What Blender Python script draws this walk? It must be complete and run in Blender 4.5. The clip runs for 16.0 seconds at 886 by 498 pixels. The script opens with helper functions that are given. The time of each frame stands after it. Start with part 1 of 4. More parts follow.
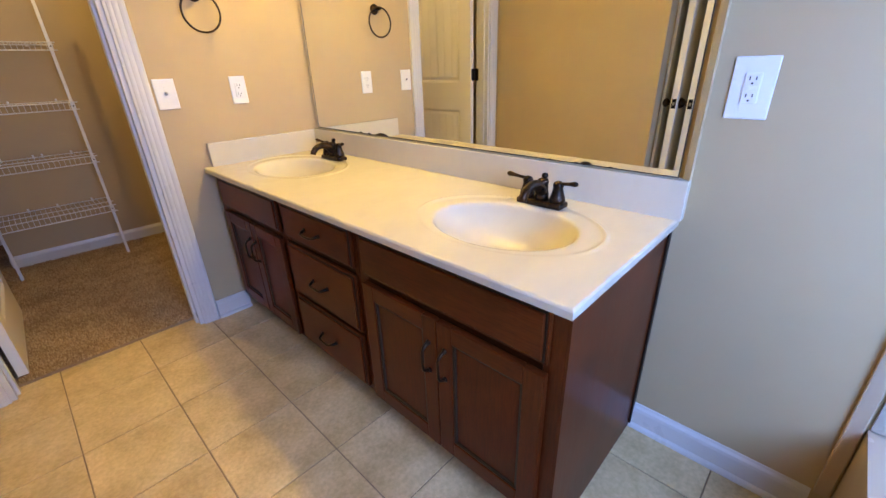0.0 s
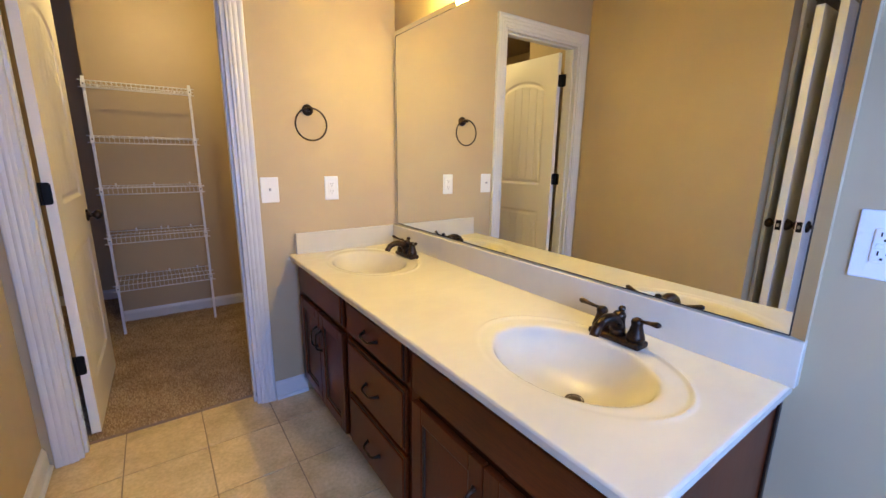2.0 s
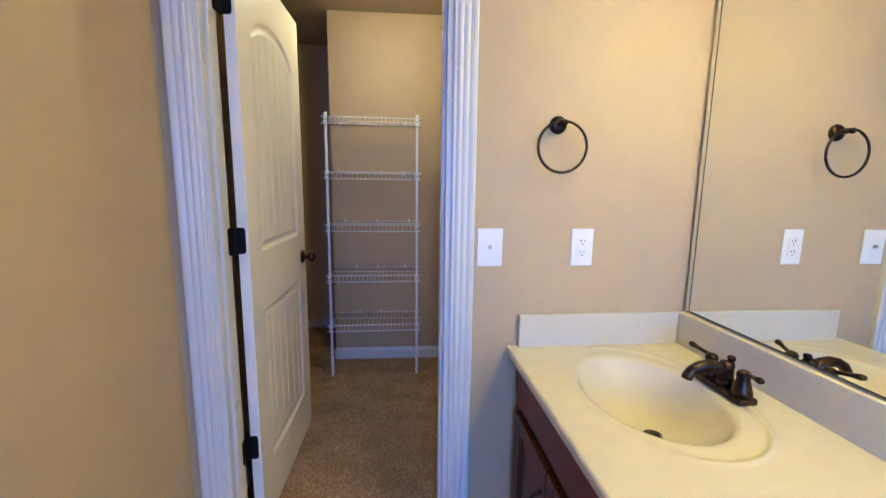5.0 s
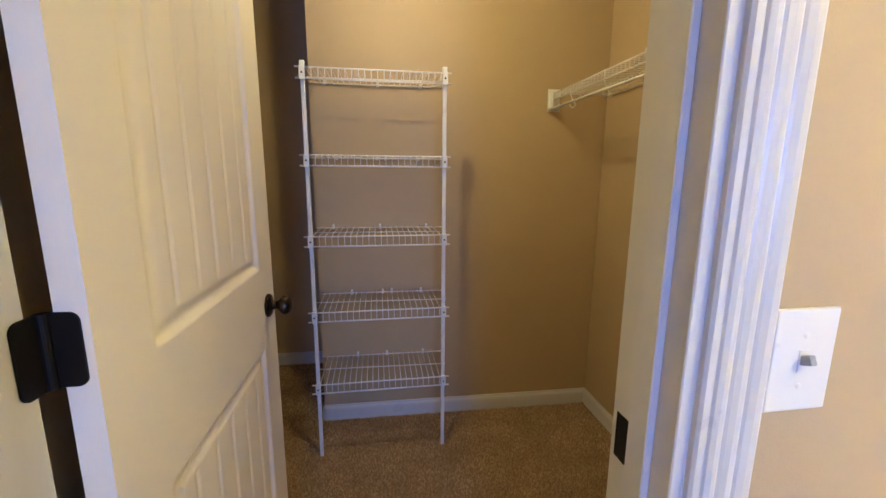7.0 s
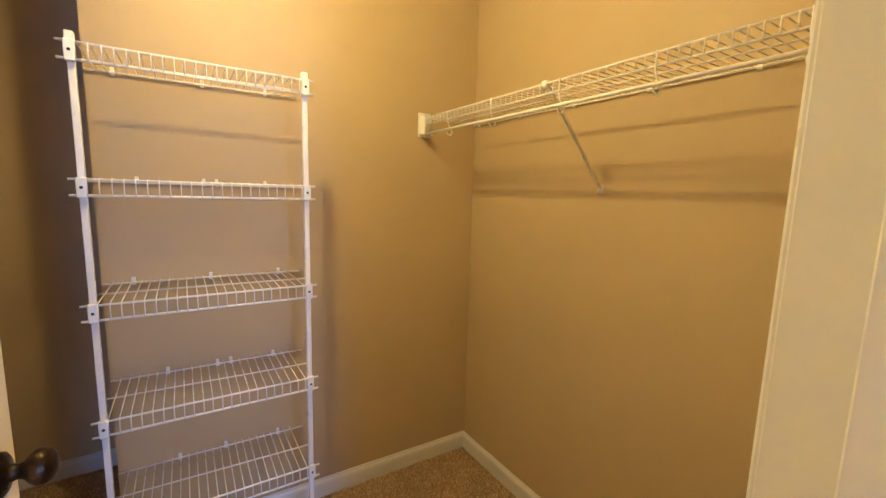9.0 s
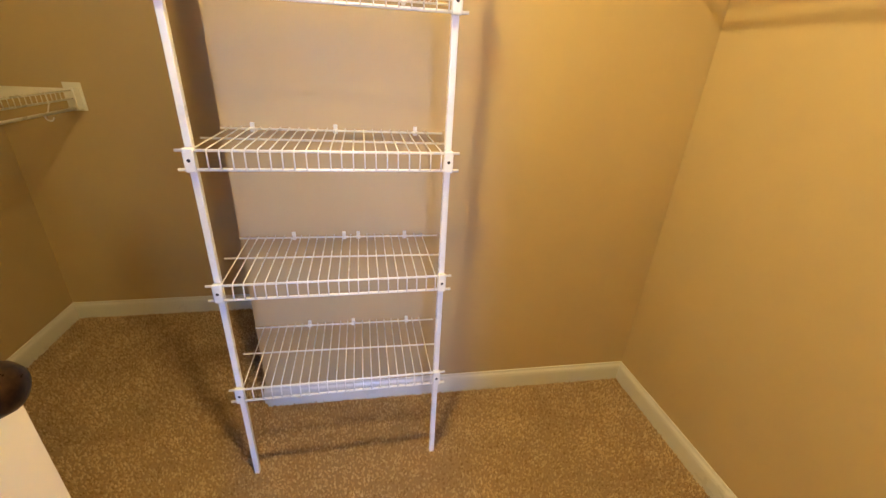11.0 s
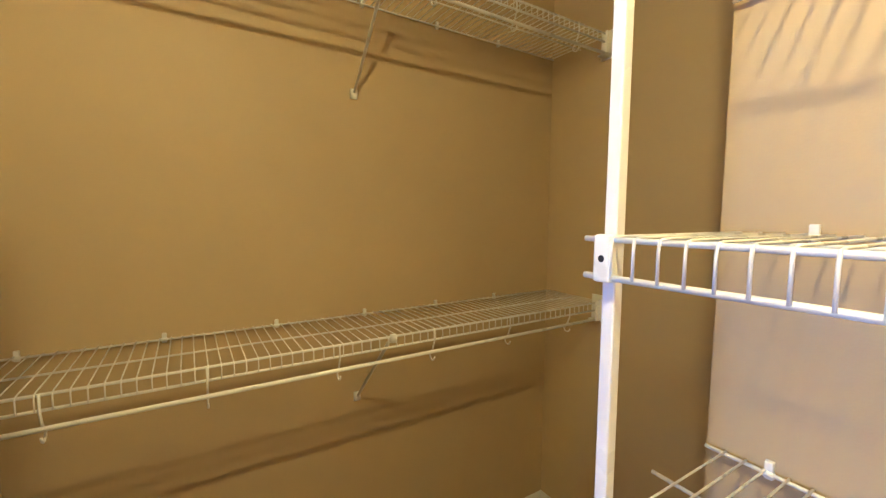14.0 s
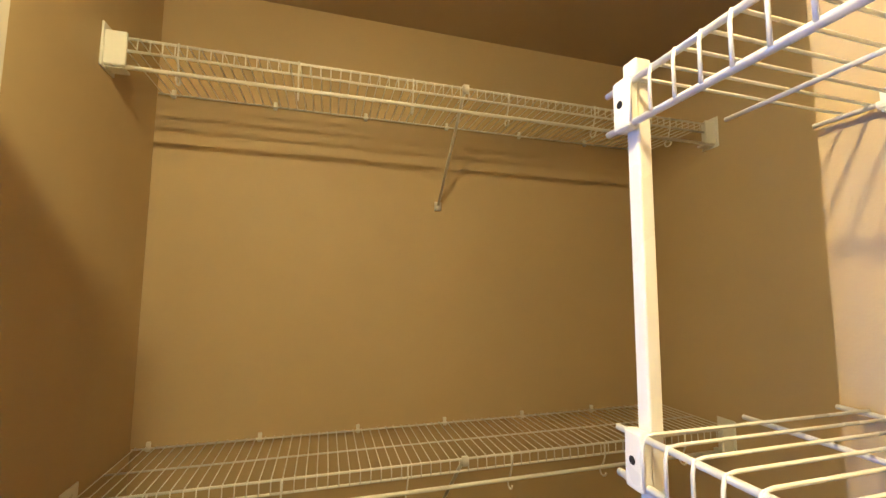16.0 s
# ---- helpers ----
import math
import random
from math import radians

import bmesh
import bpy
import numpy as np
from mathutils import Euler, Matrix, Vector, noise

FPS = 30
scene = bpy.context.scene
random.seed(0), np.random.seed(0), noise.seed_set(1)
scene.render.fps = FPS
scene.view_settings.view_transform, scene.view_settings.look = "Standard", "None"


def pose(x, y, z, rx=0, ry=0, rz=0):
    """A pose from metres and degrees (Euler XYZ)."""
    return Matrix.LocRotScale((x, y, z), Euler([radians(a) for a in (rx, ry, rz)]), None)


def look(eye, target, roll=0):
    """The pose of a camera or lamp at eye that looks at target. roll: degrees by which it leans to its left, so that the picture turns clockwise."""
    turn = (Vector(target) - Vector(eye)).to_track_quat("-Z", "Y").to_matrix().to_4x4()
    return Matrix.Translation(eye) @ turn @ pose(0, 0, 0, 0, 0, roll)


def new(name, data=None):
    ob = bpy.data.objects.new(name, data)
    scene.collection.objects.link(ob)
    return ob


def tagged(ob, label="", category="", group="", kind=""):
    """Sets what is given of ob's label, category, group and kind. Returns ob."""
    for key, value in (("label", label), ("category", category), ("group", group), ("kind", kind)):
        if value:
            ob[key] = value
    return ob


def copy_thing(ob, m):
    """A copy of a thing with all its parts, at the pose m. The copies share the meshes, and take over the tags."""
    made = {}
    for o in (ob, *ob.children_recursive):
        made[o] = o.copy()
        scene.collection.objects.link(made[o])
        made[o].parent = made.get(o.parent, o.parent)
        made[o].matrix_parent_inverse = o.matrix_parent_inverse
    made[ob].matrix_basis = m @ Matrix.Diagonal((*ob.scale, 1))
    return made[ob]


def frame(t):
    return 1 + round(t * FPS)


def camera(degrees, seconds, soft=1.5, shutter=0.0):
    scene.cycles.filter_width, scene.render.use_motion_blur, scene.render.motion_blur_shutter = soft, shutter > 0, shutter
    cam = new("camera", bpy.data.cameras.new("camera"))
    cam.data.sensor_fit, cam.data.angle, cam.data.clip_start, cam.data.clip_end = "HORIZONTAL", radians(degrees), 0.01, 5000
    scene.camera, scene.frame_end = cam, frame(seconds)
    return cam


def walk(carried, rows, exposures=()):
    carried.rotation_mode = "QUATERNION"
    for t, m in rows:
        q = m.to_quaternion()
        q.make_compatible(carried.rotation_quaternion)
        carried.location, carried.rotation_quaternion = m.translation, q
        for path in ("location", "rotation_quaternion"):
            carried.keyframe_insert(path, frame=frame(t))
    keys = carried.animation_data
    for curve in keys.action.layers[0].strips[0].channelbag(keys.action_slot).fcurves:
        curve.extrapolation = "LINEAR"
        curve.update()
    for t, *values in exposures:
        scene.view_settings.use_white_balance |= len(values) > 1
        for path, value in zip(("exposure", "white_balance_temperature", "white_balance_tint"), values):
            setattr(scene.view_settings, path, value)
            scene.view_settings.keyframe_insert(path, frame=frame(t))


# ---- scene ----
cam = camera(94.9, 16.0)
PATH = [
    (0, (0.069, 0.111, 1.187), (1.375, 1.383, 0.366), -1.9),
    (0.5, (0.088, 0.112, 1.208), (1.402, 1.433, 0.481), -1.3),
    (1, (0.11, 0.116, 1.229), (1.4, 1.511, 0.605), -0.8),
    (1.5, (0.14, 0.126, 1.251), (1.363, 1.619, 0.728), -0.0),
    (2, (0.145, 0.153, 1.275), (1.272, 1.746, 0.836), 0.7),
    (2.5, (0.181, 0.212, 1.285), (1.163, 1.913, 0.906), 1.2),
    (3, (0.223, 0.317, 1.293), (1.046, 2.109, 0.957), 1.4),
    (3.5, (0.279, 0.469, 1.303), (0.931, 2.335, 0.998), 1.4),
    (4, (0.322, 0.609, 1.3), (0.801, 2.529, 1.011), 1.2),
    (4.2, (0.343, 0.674, 1.303), (0.752, 2.611, 1.017), 1.2),
    (6.3, (0.243, 1.595, 1.294), (0.336, 3.563, 0.955), -0.0),
    (6.4, (0.235, 1.641, 1.292), (0.336, 3.609, 0.948), 0.3),
    (6.5, (0.216, 1.692, 1.299), (0.337, 3.656, 0.943), 0.2),
    (7, (0.14, 1.902, 1.313), (0.451, 3.844, 0.95), 0.4),
    (7.5, (0.072, 2.065, 1.34), (0.743, 3.927, 1.05), 0.5),
    (8, (0.028, 2.152, 1.386), (1.033, 3.876, 1.249), 0.7),
    (8.2, (0.016, 2.174, 1.39), (1.109, 3.847, 1.302), 0.3),
    (10.3, (0.227, 2.464, 1.288), (0.971, 4.151, 0.513), 3.9),
    (10.5, (0.231, 2.513, 1.273), (0.878, 4.223, 0.463), 3.7),
    (11, (0.224, 2.696, 1.253), (0.595, 4.47, 0.406), 3.2),
    (11.5, (0.192, 2.862, 1.236), (0.218, 4.663, 0.367), 3.4),
    (12, (0.193, 3.0, 1.239), (-0.215, 4.759, 0.381), 3.7),
    (12.5, (0.232, 3.116, 1.251), (-0.624, 4.739, 0.455), 3.3),
    (13, (0.226, 3.184, 1.26), (-1.018, 4.607, 0.607), 2.7),
    (13.5, (0.169, 3.245, 1.333), (-1.355, 4.469, 0.911), 1.5),
    (14, (0.14, 3.264, 1.409), (-1.549, 4.322, 1.244), 0.4),
    (14.5, (0.138, 3.302, 1.484), (-1.649, 4.198, 1.56), -0.1),
    (15, (0.149, 3.334, 1.526), (-1.686, 4.088, 1.776), -0.3),
    (15.5, (0.172, 3.357, 1.549), (-1.7, 3.993, 1.853), -0.3),
    (16, (0.181, 3.372, 1.518), (-1.734, 3.919, 1.708), 0.4),
]
walk(cam, [(t, look(eye, target, roll)) for t, eye, target, roll in PATH],
     exposures=[(0.0, 0.03, 7600, 14), (1.5, -0.10, 7000, 13), (2.5, -0.15, 6250, 13), (3.0, -0.18, 5750, 13), (4.0, -0.11, 5250, 14), (6.5, -0.02, 5050, 11), (7.0, 0.15, 5700, 13), (7.5, 0.45, 6150, 15), (8.0, 0.48, 6400, 16), (10.5, 1.52, 7050, 9), (11.5, 1.58, 7000, 9), (12.5, 1.52, 6400, 9), (13.0, 1.60, 5650, 8), (14.0, 1.60, 5750, 8), (15.0, 1.46, 5950, 10), (16.0, 1.47, 5950, 11)])


# ---- world, lights ----
world = bpy.data.worlds.new("world")
scene.world = world
world.use_nodes = True
sky = world.node_tree.nodes.new("ShaderNodeTexSky")
sky.sky_type, sky.sun_disc = "NISHITA", False
sky.sun_elevation, sky.sun_rotation = radians(35), radians(200)
world.node_tree.links.new(sky.outputs[0], world.node_tree.nodes["Background"].inputs[0])
world.node_tree.nodes["Background"].inputs[1].default_value = 0.1


def area(name, m, sx, sy, power, colour):
    lamp = bpy.data.lights.new(name, "AREA")
    lamp.shape, lamp.size, lamp.size_y, lamp.energy, lamp.color = "RECTANGLE", sx, sy, power, colour
    ob = new(name, lamp)
    ob.matrix_world = m
    return ob


# daylight in the opening of the window over the tub
area("window_daylight", look((0.27, -0.96, 1.38), (0.90, -0.50, 0.94)), 0.95, 0.90, 76, (0.175, 0.375, 1.0))
VANITY_GLOW, VANITY_BULB, CLOSET_GLOW = 46.0, 260.0, 490.0
WARM_VANITY, WARM_CLOSET = (1.0, 0.755, 0.185), (1.0, 0.79, 0.35)


# ---- materials ----
def material(name, colour, rough=0.5, metal=0.0, spec=0.5):
    m = bpy.data.materials.new(name)
    m.use_nodes = True
    b = m.node_tree.nodes["Principled BSDF"]
    b.inputs["Base Color"].default_value = (*colour, 1)
    b.inputs["Roughness"].default_value = rough
    b.inputs["Metallic"].default_value = metal
    b.inputs["Specular IOR Level"].default_value = spec
    return m


def node(m, kind, **values):
    n = m.node_tree.nodes.new(kind)
    for key, v in values.items():
        n.inputs[key.replace("_", " ")].default_value = v
    return n


def coords(m, stretch=(1, 1, 1), kind="Object"):
    t = m.node_tree.nodes.new("ShaderNodeTexCoord")
    p = m.node_tree.nodes.new("ShaderNodeMapping")
    p.inputs["Scale"].default_value = stretch
    m.node_tree.links.new(t.outputs[kind], p.inputs["Vector"])
    return p.outputs["Vector"]


def noise_of(m, scale, detail=4.0, stretch=(1, 1, 1), rough=0.55):
    n = node(m, "ShaderNodeTexNoise", Scale=scale, Detail=detail, Roughness=rough)
    m.node_tree.links.new(coords(m, stretch), n.inputs["Vector"])
    return n.outputs["Fac"]


def ramp(m, fac, stops):
    r = m.node_tree.nodes.new("ShaderNodeValToRGB")
    e = r.color_ramp.elements
    while len(e) < len(stops):
        e.new(0.5)
    for el, (pos, col) in zip(e, stops):
        el.position, el.color = pos, (*col, 1) if len(col) == 3 else col
    m.node_tree.links.new(fac, r.inputs["Fac"])
    return r.outputs["Color"]


def mix(m, a, b, fac, mode="MIX"):
    x = m.node_tree.nodes.new("ShaderNodeMix")
    x.data_type, x.blend_type = "RGBA", mode
    for sock, v in ((x.inputs["Factor"], fac), (x.inputs["A"], a), (x.inputs["B"], b)):
        if isinstance(v, (int, float)):
            sock.default_value = v
        elif isinstance(v, tuple):
            sock.default_value = (*v, 1)
        else:
            m.node_tree.links.new(v, sock)
    return x.outputs["Result"]


def shade(m, socket, out):
    m.node_tree.links.new(out, m.node_tree.nodes["Principled BSDF"].inputs[socket])


def bump(m, fac, strength, distance=0.002, under=None):
    b = node(m, "ShaderNodeBump", Strength=strength, Distance=distance)
    m.node_tree.links.new(fac, b.inputs["Height"])
    if under:
        m.node_tree.links.new(under, b.inputs["Normal"])
    shade(m, "Normal", b.outputs["Normal"])
    return b.outputs["Normal"]


def tone(c, k):
    return tuple(v * k for v in c)


def painted(name, c, rough, grain=260.0, strength=0.12, spread=0.06):
    m = material(name, c, rough)
    shade(m, "Base Color", ramp(m, noise_of(m, 2.3, 5), [(0.3, tone(c, 1 - spread)), (0.7, tone(c, 1 + spread))]))
    shade(m, "Roughness", ramp(m, noise_of(m, 9, 3), [(0.3, (rough - 0.06,) * 3), (0.7, (rough + 0.06,) * 3)]))
    bump(m, noise_of(m, grain, 2), strength, 0.0015)
    return m


TAN = (0.478, 0.362, 0.206)
M_WALL = painted("tan_wall_paint", TAN, 0.62, 240, 0.16, 0.035)
M_CEIL = painted("ceiling_paint", (0.44, 0.35, 0.245), 0.85, 150, 0.35, 0.03)
M_TRIM = painted("white_trim_paint", (0.64, 0.63, 0.61), 0.32, 60, 0.05, 0.03)
M_DOOR = painted("white_door_paint", (0.83, 0.79, 0.72), 0.38, 120, 0.10, 0.025)
M_PLASTIC = painted("white_plastic", (0.80, 0.80, 0.78), 0.30, 40, 0.01, 0.008)
M_TOGGLE = painted("grey_toggle_plastic", (0.33, 0.34, 0.36), 0.25, 60, 0.02, 0.1)
M_WIRE = painted("white_epoxy_wire", (0.82, 0.81, 0.80), 0.30, 300, 0.05, 0.03)
M_SLOT = material("dark_slot", (0.02, 0.018, 0.016), 0.6)
M_SCREW = material("screw_steel", (0.35, 0.34, 0.33), 0.35, 1.0)
M_TUB = painted("tub_acrylic", (0.42, 0.37, 0.30), 0.25, 20, 0.02, 0.02)
M_BEIGE = painted("beige_tile_trim", (0.45, 0.34, 0.23), 0.4, 90, 0.1, 0.06)

# oil-rubbed bronze: dark, with worn coppery streaks
M_BRONZE = material("oil_rubbed_bronze", (0.03, 0.02, 0.015), 0.34, 0.85)
shade(M_BRONZE, "Base Color", ramp(M_BRONZE, noise_of(M_BRONZE, 45, 5), [(0.42, (0.022, 0.016, 0.013)), (0.75, (0.10, 0.055, 0.03))]))
shade(M_BRONZE, "Roughness", ramp(M_BRONZE, noise_of(M_BRONZE, 80, 3), [(0.3, (0.26,) * 3), (0.7, (0.45,) * 3)]))
M_BLACK = painted("black_bronze_hinge", (0.004, 0.0035, 0.0035), 0.55, 200, 0.1, 0.2)
M_BLACK.node_tree.nodes["Principled BSDF"].inputs["Specular IOR Level"].default_value = 0.2

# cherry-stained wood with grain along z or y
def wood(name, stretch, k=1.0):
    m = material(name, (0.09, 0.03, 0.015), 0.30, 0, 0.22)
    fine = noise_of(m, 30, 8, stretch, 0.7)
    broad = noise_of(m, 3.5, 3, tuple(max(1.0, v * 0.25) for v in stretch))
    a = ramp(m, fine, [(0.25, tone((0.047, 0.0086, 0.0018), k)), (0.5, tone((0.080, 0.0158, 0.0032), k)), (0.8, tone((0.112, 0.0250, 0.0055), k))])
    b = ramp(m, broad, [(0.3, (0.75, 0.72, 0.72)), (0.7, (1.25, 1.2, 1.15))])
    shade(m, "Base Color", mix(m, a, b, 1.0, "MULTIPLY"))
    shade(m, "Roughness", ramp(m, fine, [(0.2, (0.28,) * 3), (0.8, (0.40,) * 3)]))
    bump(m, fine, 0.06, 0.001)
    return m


M_WOOD_V = wood("cherry_wood_upright", (6, 6, 0.5))
M_WOOD_H = wood("cherry_wood_level", (6, 0.5, 6))
# the same wood at 0.4: recess shade put into the colour on top of glaze
M_DARK = wood("shaded_glazed_wood", (5, 1, 5), 0.4)
M_GLAZE = painted("black_cherry_glaze", (0.012, 0.0045, 0.0025), 0.4, 200, 0.1, 0.25)

# cultured marble: glossy cream with faint veins
M_MARBLE = material("cultured_marble", (0.80, 0.74, 0.62), 0.12, 0, 0.20)
vein = noise_of(M_MARBLE, 3.0, 9, (1, 1.6, 1), 0.65)
shade(M_MARBLE, "Base Color", ramp(M_MARBLE, vein, [(0.3, (0.555, 0.508, 0.40)), (0.55, (0.595, 0.548, 0.44)), (0.75, (0.55, 0.503, 0.395))]))
M_MARBLE.node_tree.nodes["Principled BSDF"].inputs["Coat Weight"].default_value = 0.02

# beige ceramic tile, mottled, and its grout
M_TILE = material("beige_floor_tile", (0.5, 0.4, 0.27), 0.42)
info = M_TILE.node_tree.nodes.new("ShaderNodeObjectInfo")
shift = M_TILE.node_tree.nodes.new("ShaderNodeVectorMath")
shift.operation = "MULTIPLY_ADD"
geo = M_TILE.node_tree.nodes.new("ShaderNodeNewGeometry")
M_TILE.node_tree.links.new(info.outputs["Random"], shift.inputs[0])
shift.inputs[1].default_value = (17, 31, 7)
M_TILE.node_tree.links.new(geo.outputs["Position"], shift.inputs[2])


def tile_noise(scale, detail, rough=0.6):
    n = node(M_TILE, "ShaderNodeTexNoise", Scale=scale, Detail=detail, Roughness=rough)
    M_TILE.node_tree.links.new(shift.outputs[0], n.inputs["Vector"])
    return n.outputs["Fac"]


cloud, speck = tile_noise(5.5, 7, 0.62), tile_noise(70, 4)
base = ramp(M_TILE, cloud, [(0.28, (0.47, 0.34, 0.175)), (0.5, (0.645, 0.49, 0.270)), (0.72, (0.76, 0.605, 0.375))])
base = mix(M_TILE, base, ramp(M_TILE, speck, [(0.35, (0.86, 0.84, 0.8)), (0.65, (1.05, 1.05, 1.05))]), 1.0, "MULTIPLY")
base = mix(M_TILE, base, ramp(M_TILE, info.outputs["Random"], [(0.0, (0.92, 0.91, 0.90)), (1.0, (1.06, 1.05, 1.03))]), 1.0, "MULTIPLY")
shade(M_TILE, "Base Color", base)
shade(M_TILE, "Roughness", ramp(M_TILE, cloud, [(0.3, (0.48,) * 3), (0.7, (0.36,) * 3)]))
bump(M_TILE, cloud, 0.25, 0.004)
M_GROUT = painted("brown_grout", (0.30, 0.215, 0.13), 0.9, 300, 0.4, 0.15)

# carpet: speckled brown pile
M_CARPET = material("brown_carpet_backing", (0.30, 0.205, 0.125), 0.95, 0, 0.1)
M_PILE = material("brown_carpet_pile", (0.3, 0.19, 0.1), 0.95, 0, 0.1)
isle = M_PILE.node_tree.nodes.new("ShaderNodeNewGeometry")
fibre = ramp(M_PILE, isle.outputs["Random Per Island"], [(0.0, (0.28, 0.178, 0.093)), (0.4, (0.41, 0.284, 0.170)), (0.75, (0.49, 0.36, 0.23)), (1.0, (0.58, 0.455, 0.315))])
patch = ramp(M_PILE, noise_of(M_PILE, 6, 5), [(0.3, (0.66, 0.63, 0.60)), (0.5, (0.88, 0.86, 0.83)), (0.7, (1.06, 1.05, 1.03))])
shade(M_PILE, "Base Color", mix(M_PILE, fibre, patch, 1.0, "MULTIPLY"))

M_MIRROR = material("silvered_mirror", (0.89, 0.905, 0.86), 0.0, 1.0)
M_GLASS = material("window_glass", (1, 1, 1), 0.02, 0)
M_GLASS.node_tree.nodes["Principled BSDF"].inputs["Transmission Weight"].default_value = 1.0


def glowing(name, colour, strength):
    m = material(name, (0.85, 0.82, 0.76), 0.3)
    b = m.node_tree.nodes["Principled BSDF"]
    b.inputs["Emission Color"].default_value = (*colour, 1)
    b.inputs["Emission Strength"].default_value = strength
    return m


M_SHADE = glowing("lit_vanity_glass", WARM_VANITY, VANITY_GLOW)
M_BULB = glowing("lit_vanity_bulb", WARM_VANITY, VANITY_BULB)
M_GLOBE = glowing("lit_closet_glass", WARM_CLOSET, CLOSET_GLOW)


# ---- building helpers ----
def mesh_of(bm, name, mat, smooth=False):
    me = bpy.data.meshes.new(name)
    bmesh.ops.recalc_face_normals(bm, faces=bm.faces)
    for f in bm.faces:
        f.smooth = smooth
    bm.to_mesh(me)
    bm.free()
    me.materials.append(mat)
    return me


def part(name, bm, mat, parent=None, label="", smooth=False):
    ob = new(name, mesh_of(bm, name, mat, smooth) if isinstance(bm, bmesh.types.BMesh) else bm)
    if parent:
        ob.parent = parent
    if label:
        tagged(ob, label)
    return ob


def empty(name, at=(0, 0, 0), label="", category="", group="", kind=""):
    ob = new(name)
    ob.empty_display_size = 0.05
    ob.matrix_world = Matrix.Translation(at)
    return tagged(ob, label, category, group, kind)


def boxes(*spans, bevel=0.0, segments=2):
    """One bmesh of boxes, each (x0, x1, y0, y1, z0, z1)."""
    bm = bmesh.new()
    for x0, x1, y0, y1, z0, z1 in spans:
        m = Matrix.LocRotScale(((x0 + x1) / 2, (y0 + y1) / 2, (z0 + z1) / 2), None, (abs(x1 - x0), abs(y1 - y0), abs(z1 - z0)))
        bmesh.ops.create_cube(bm, size=1, matrix=m)
    if bevel:
        bmesh.ops.bevel(bm, geom=bm.edges[:], offset=bevel, segments=segments, affect="EDGES", profile=0.6)
    return bm


def tube(bm, pts, r, sides=6, closed=False):
    """Sweeps a round section along a line of points; r may be one radius or one for each point."""
    pts = [Vector(p) for p in pts]
    n = len(pts)
    radii = list(r) if isinstance(r, (list, tuple)) else [r] * n
    rings, up = [], None
    for i, p in enumerate(pts):
        a = pts[i - 1] if (i > 0 or closed) else p
        b = pts[(i + 1) % n] if (i < n - 1 or closed) else p
        d = (b - a).normalized()
        if up is None:
            up = d.orthogonal().normalized()
        up = (up - d * up.dot(d)).normalized()
        side = d.cross(up)
        rings.append([bm.verts.new(p + radii[i] * (math.cos(k * math.tau / sides) * up + math.sin(k * math.tau / sides) * side)) for k in range(sides)])
    for i in range(n if closed else n - 1):
        a, b = rings[i], rings[(i + 1) % n]
        for k in range(sides):
            bm.faces.new((a[k], a[(k + 1) % sides], b[(k + 1) % sides], b[k]))
    if not closed:
        bm.faces.new(rings[0])
        bm.faces.new(rings[-1])
    return bm


def lathe(bm, profile, m=Matrix(), sides=24):
    """Turns (radius, height) pairs round z."""
    rings = []
    for r, h in profile:
        rings.append([bm.verts.new(m @ Vector((r * math.cos(k * math.tau / sides), r * math.sin(k * math.tau / sides), h))) for k in range(sides)])
    for a, b in zip(rings, rings[1:]):
        for k in range(sides):
            bm.faces.new((a[k], a[(k + 1) % sides], b[(k + 1) % sides], b[k]))
    if profile[0][0] > 1e-4:
        bm.faces.new(rings[0])
    if profile[-1][0] > 1e-4:
        bm.faces.new(rings[-1])
    bmesh.ops.remove_doubles(bm, verts=bm.verts, dist=1e-5)
    return bm


def prism(corners, z0, z1):
    """An upright block over a four-cornered ground plan."""
    bm = bmesh.new()
    low, high = ([bm.verts.new((x, y, z)) for x, y in corners] for z in (z0, z1))
    bm.faces.new(low)
    bm.faces.new(high)
    for k in range(len(corners)):
        j = (k + 1) % len(corners)
        bm.faces.new((low[k], low[j], high[j], high[k]))
    return bm


def extrude_profile(profile, start, end, side, up, mitre=(0.0, 0.0)):
    """A bar with the section profile of (side, up) offsets, from start to end; mitre shifts each end by the side offset."""
    bm = bmesh.new()
    start, end, side, up = (Vector(v) for v in (start, end, side, up))
    d = (end - start).normalized()
    rings = [[bm.verts.new(p + side * s + up * u + d * (s * k)) for s, u in profile] for p, k in ((start, mitre[0]), (end, mitre[1]))]
    n = len(profile)
    for k in range(n):
        bm.faces.new((rings[0][k], rings[0][(k + 1) % n], rings[1][(k + 1) % n], rings[1][k]))
    bm.faces.new(rings[0])
    bm.faces.new(rings[1])
    return bm


def grid_mesh(name, us, vs, place, mat, smooth=True):
    """A sheet over the grid us x vs; place(U, V) gives arrays of x, y, z."""
    U, V = np.meshgrid(us, vs, indexing="ij")
    x, y, z = place(U, V)
    co = np.stack([x, y, z], -1).reshape(-1, 3)
    i = np.arange(len(us) * len(vs)).reshape(len(us), len(vs))
    faces = np.stack([i[:-1, :-1], i[1:, :-1], i[1:, 1:], i[:-1, 1:]], -1).reshape(-1, 4)
    me = bpy.data.meshes.new(name)
    me.from_pydata(co.tolist(), [], faces.tolist())
    me.polygons.foreach_set("use_smooth", [smooth] * len(faces))
    me.materials.append(mat)
    me.update()
    return me


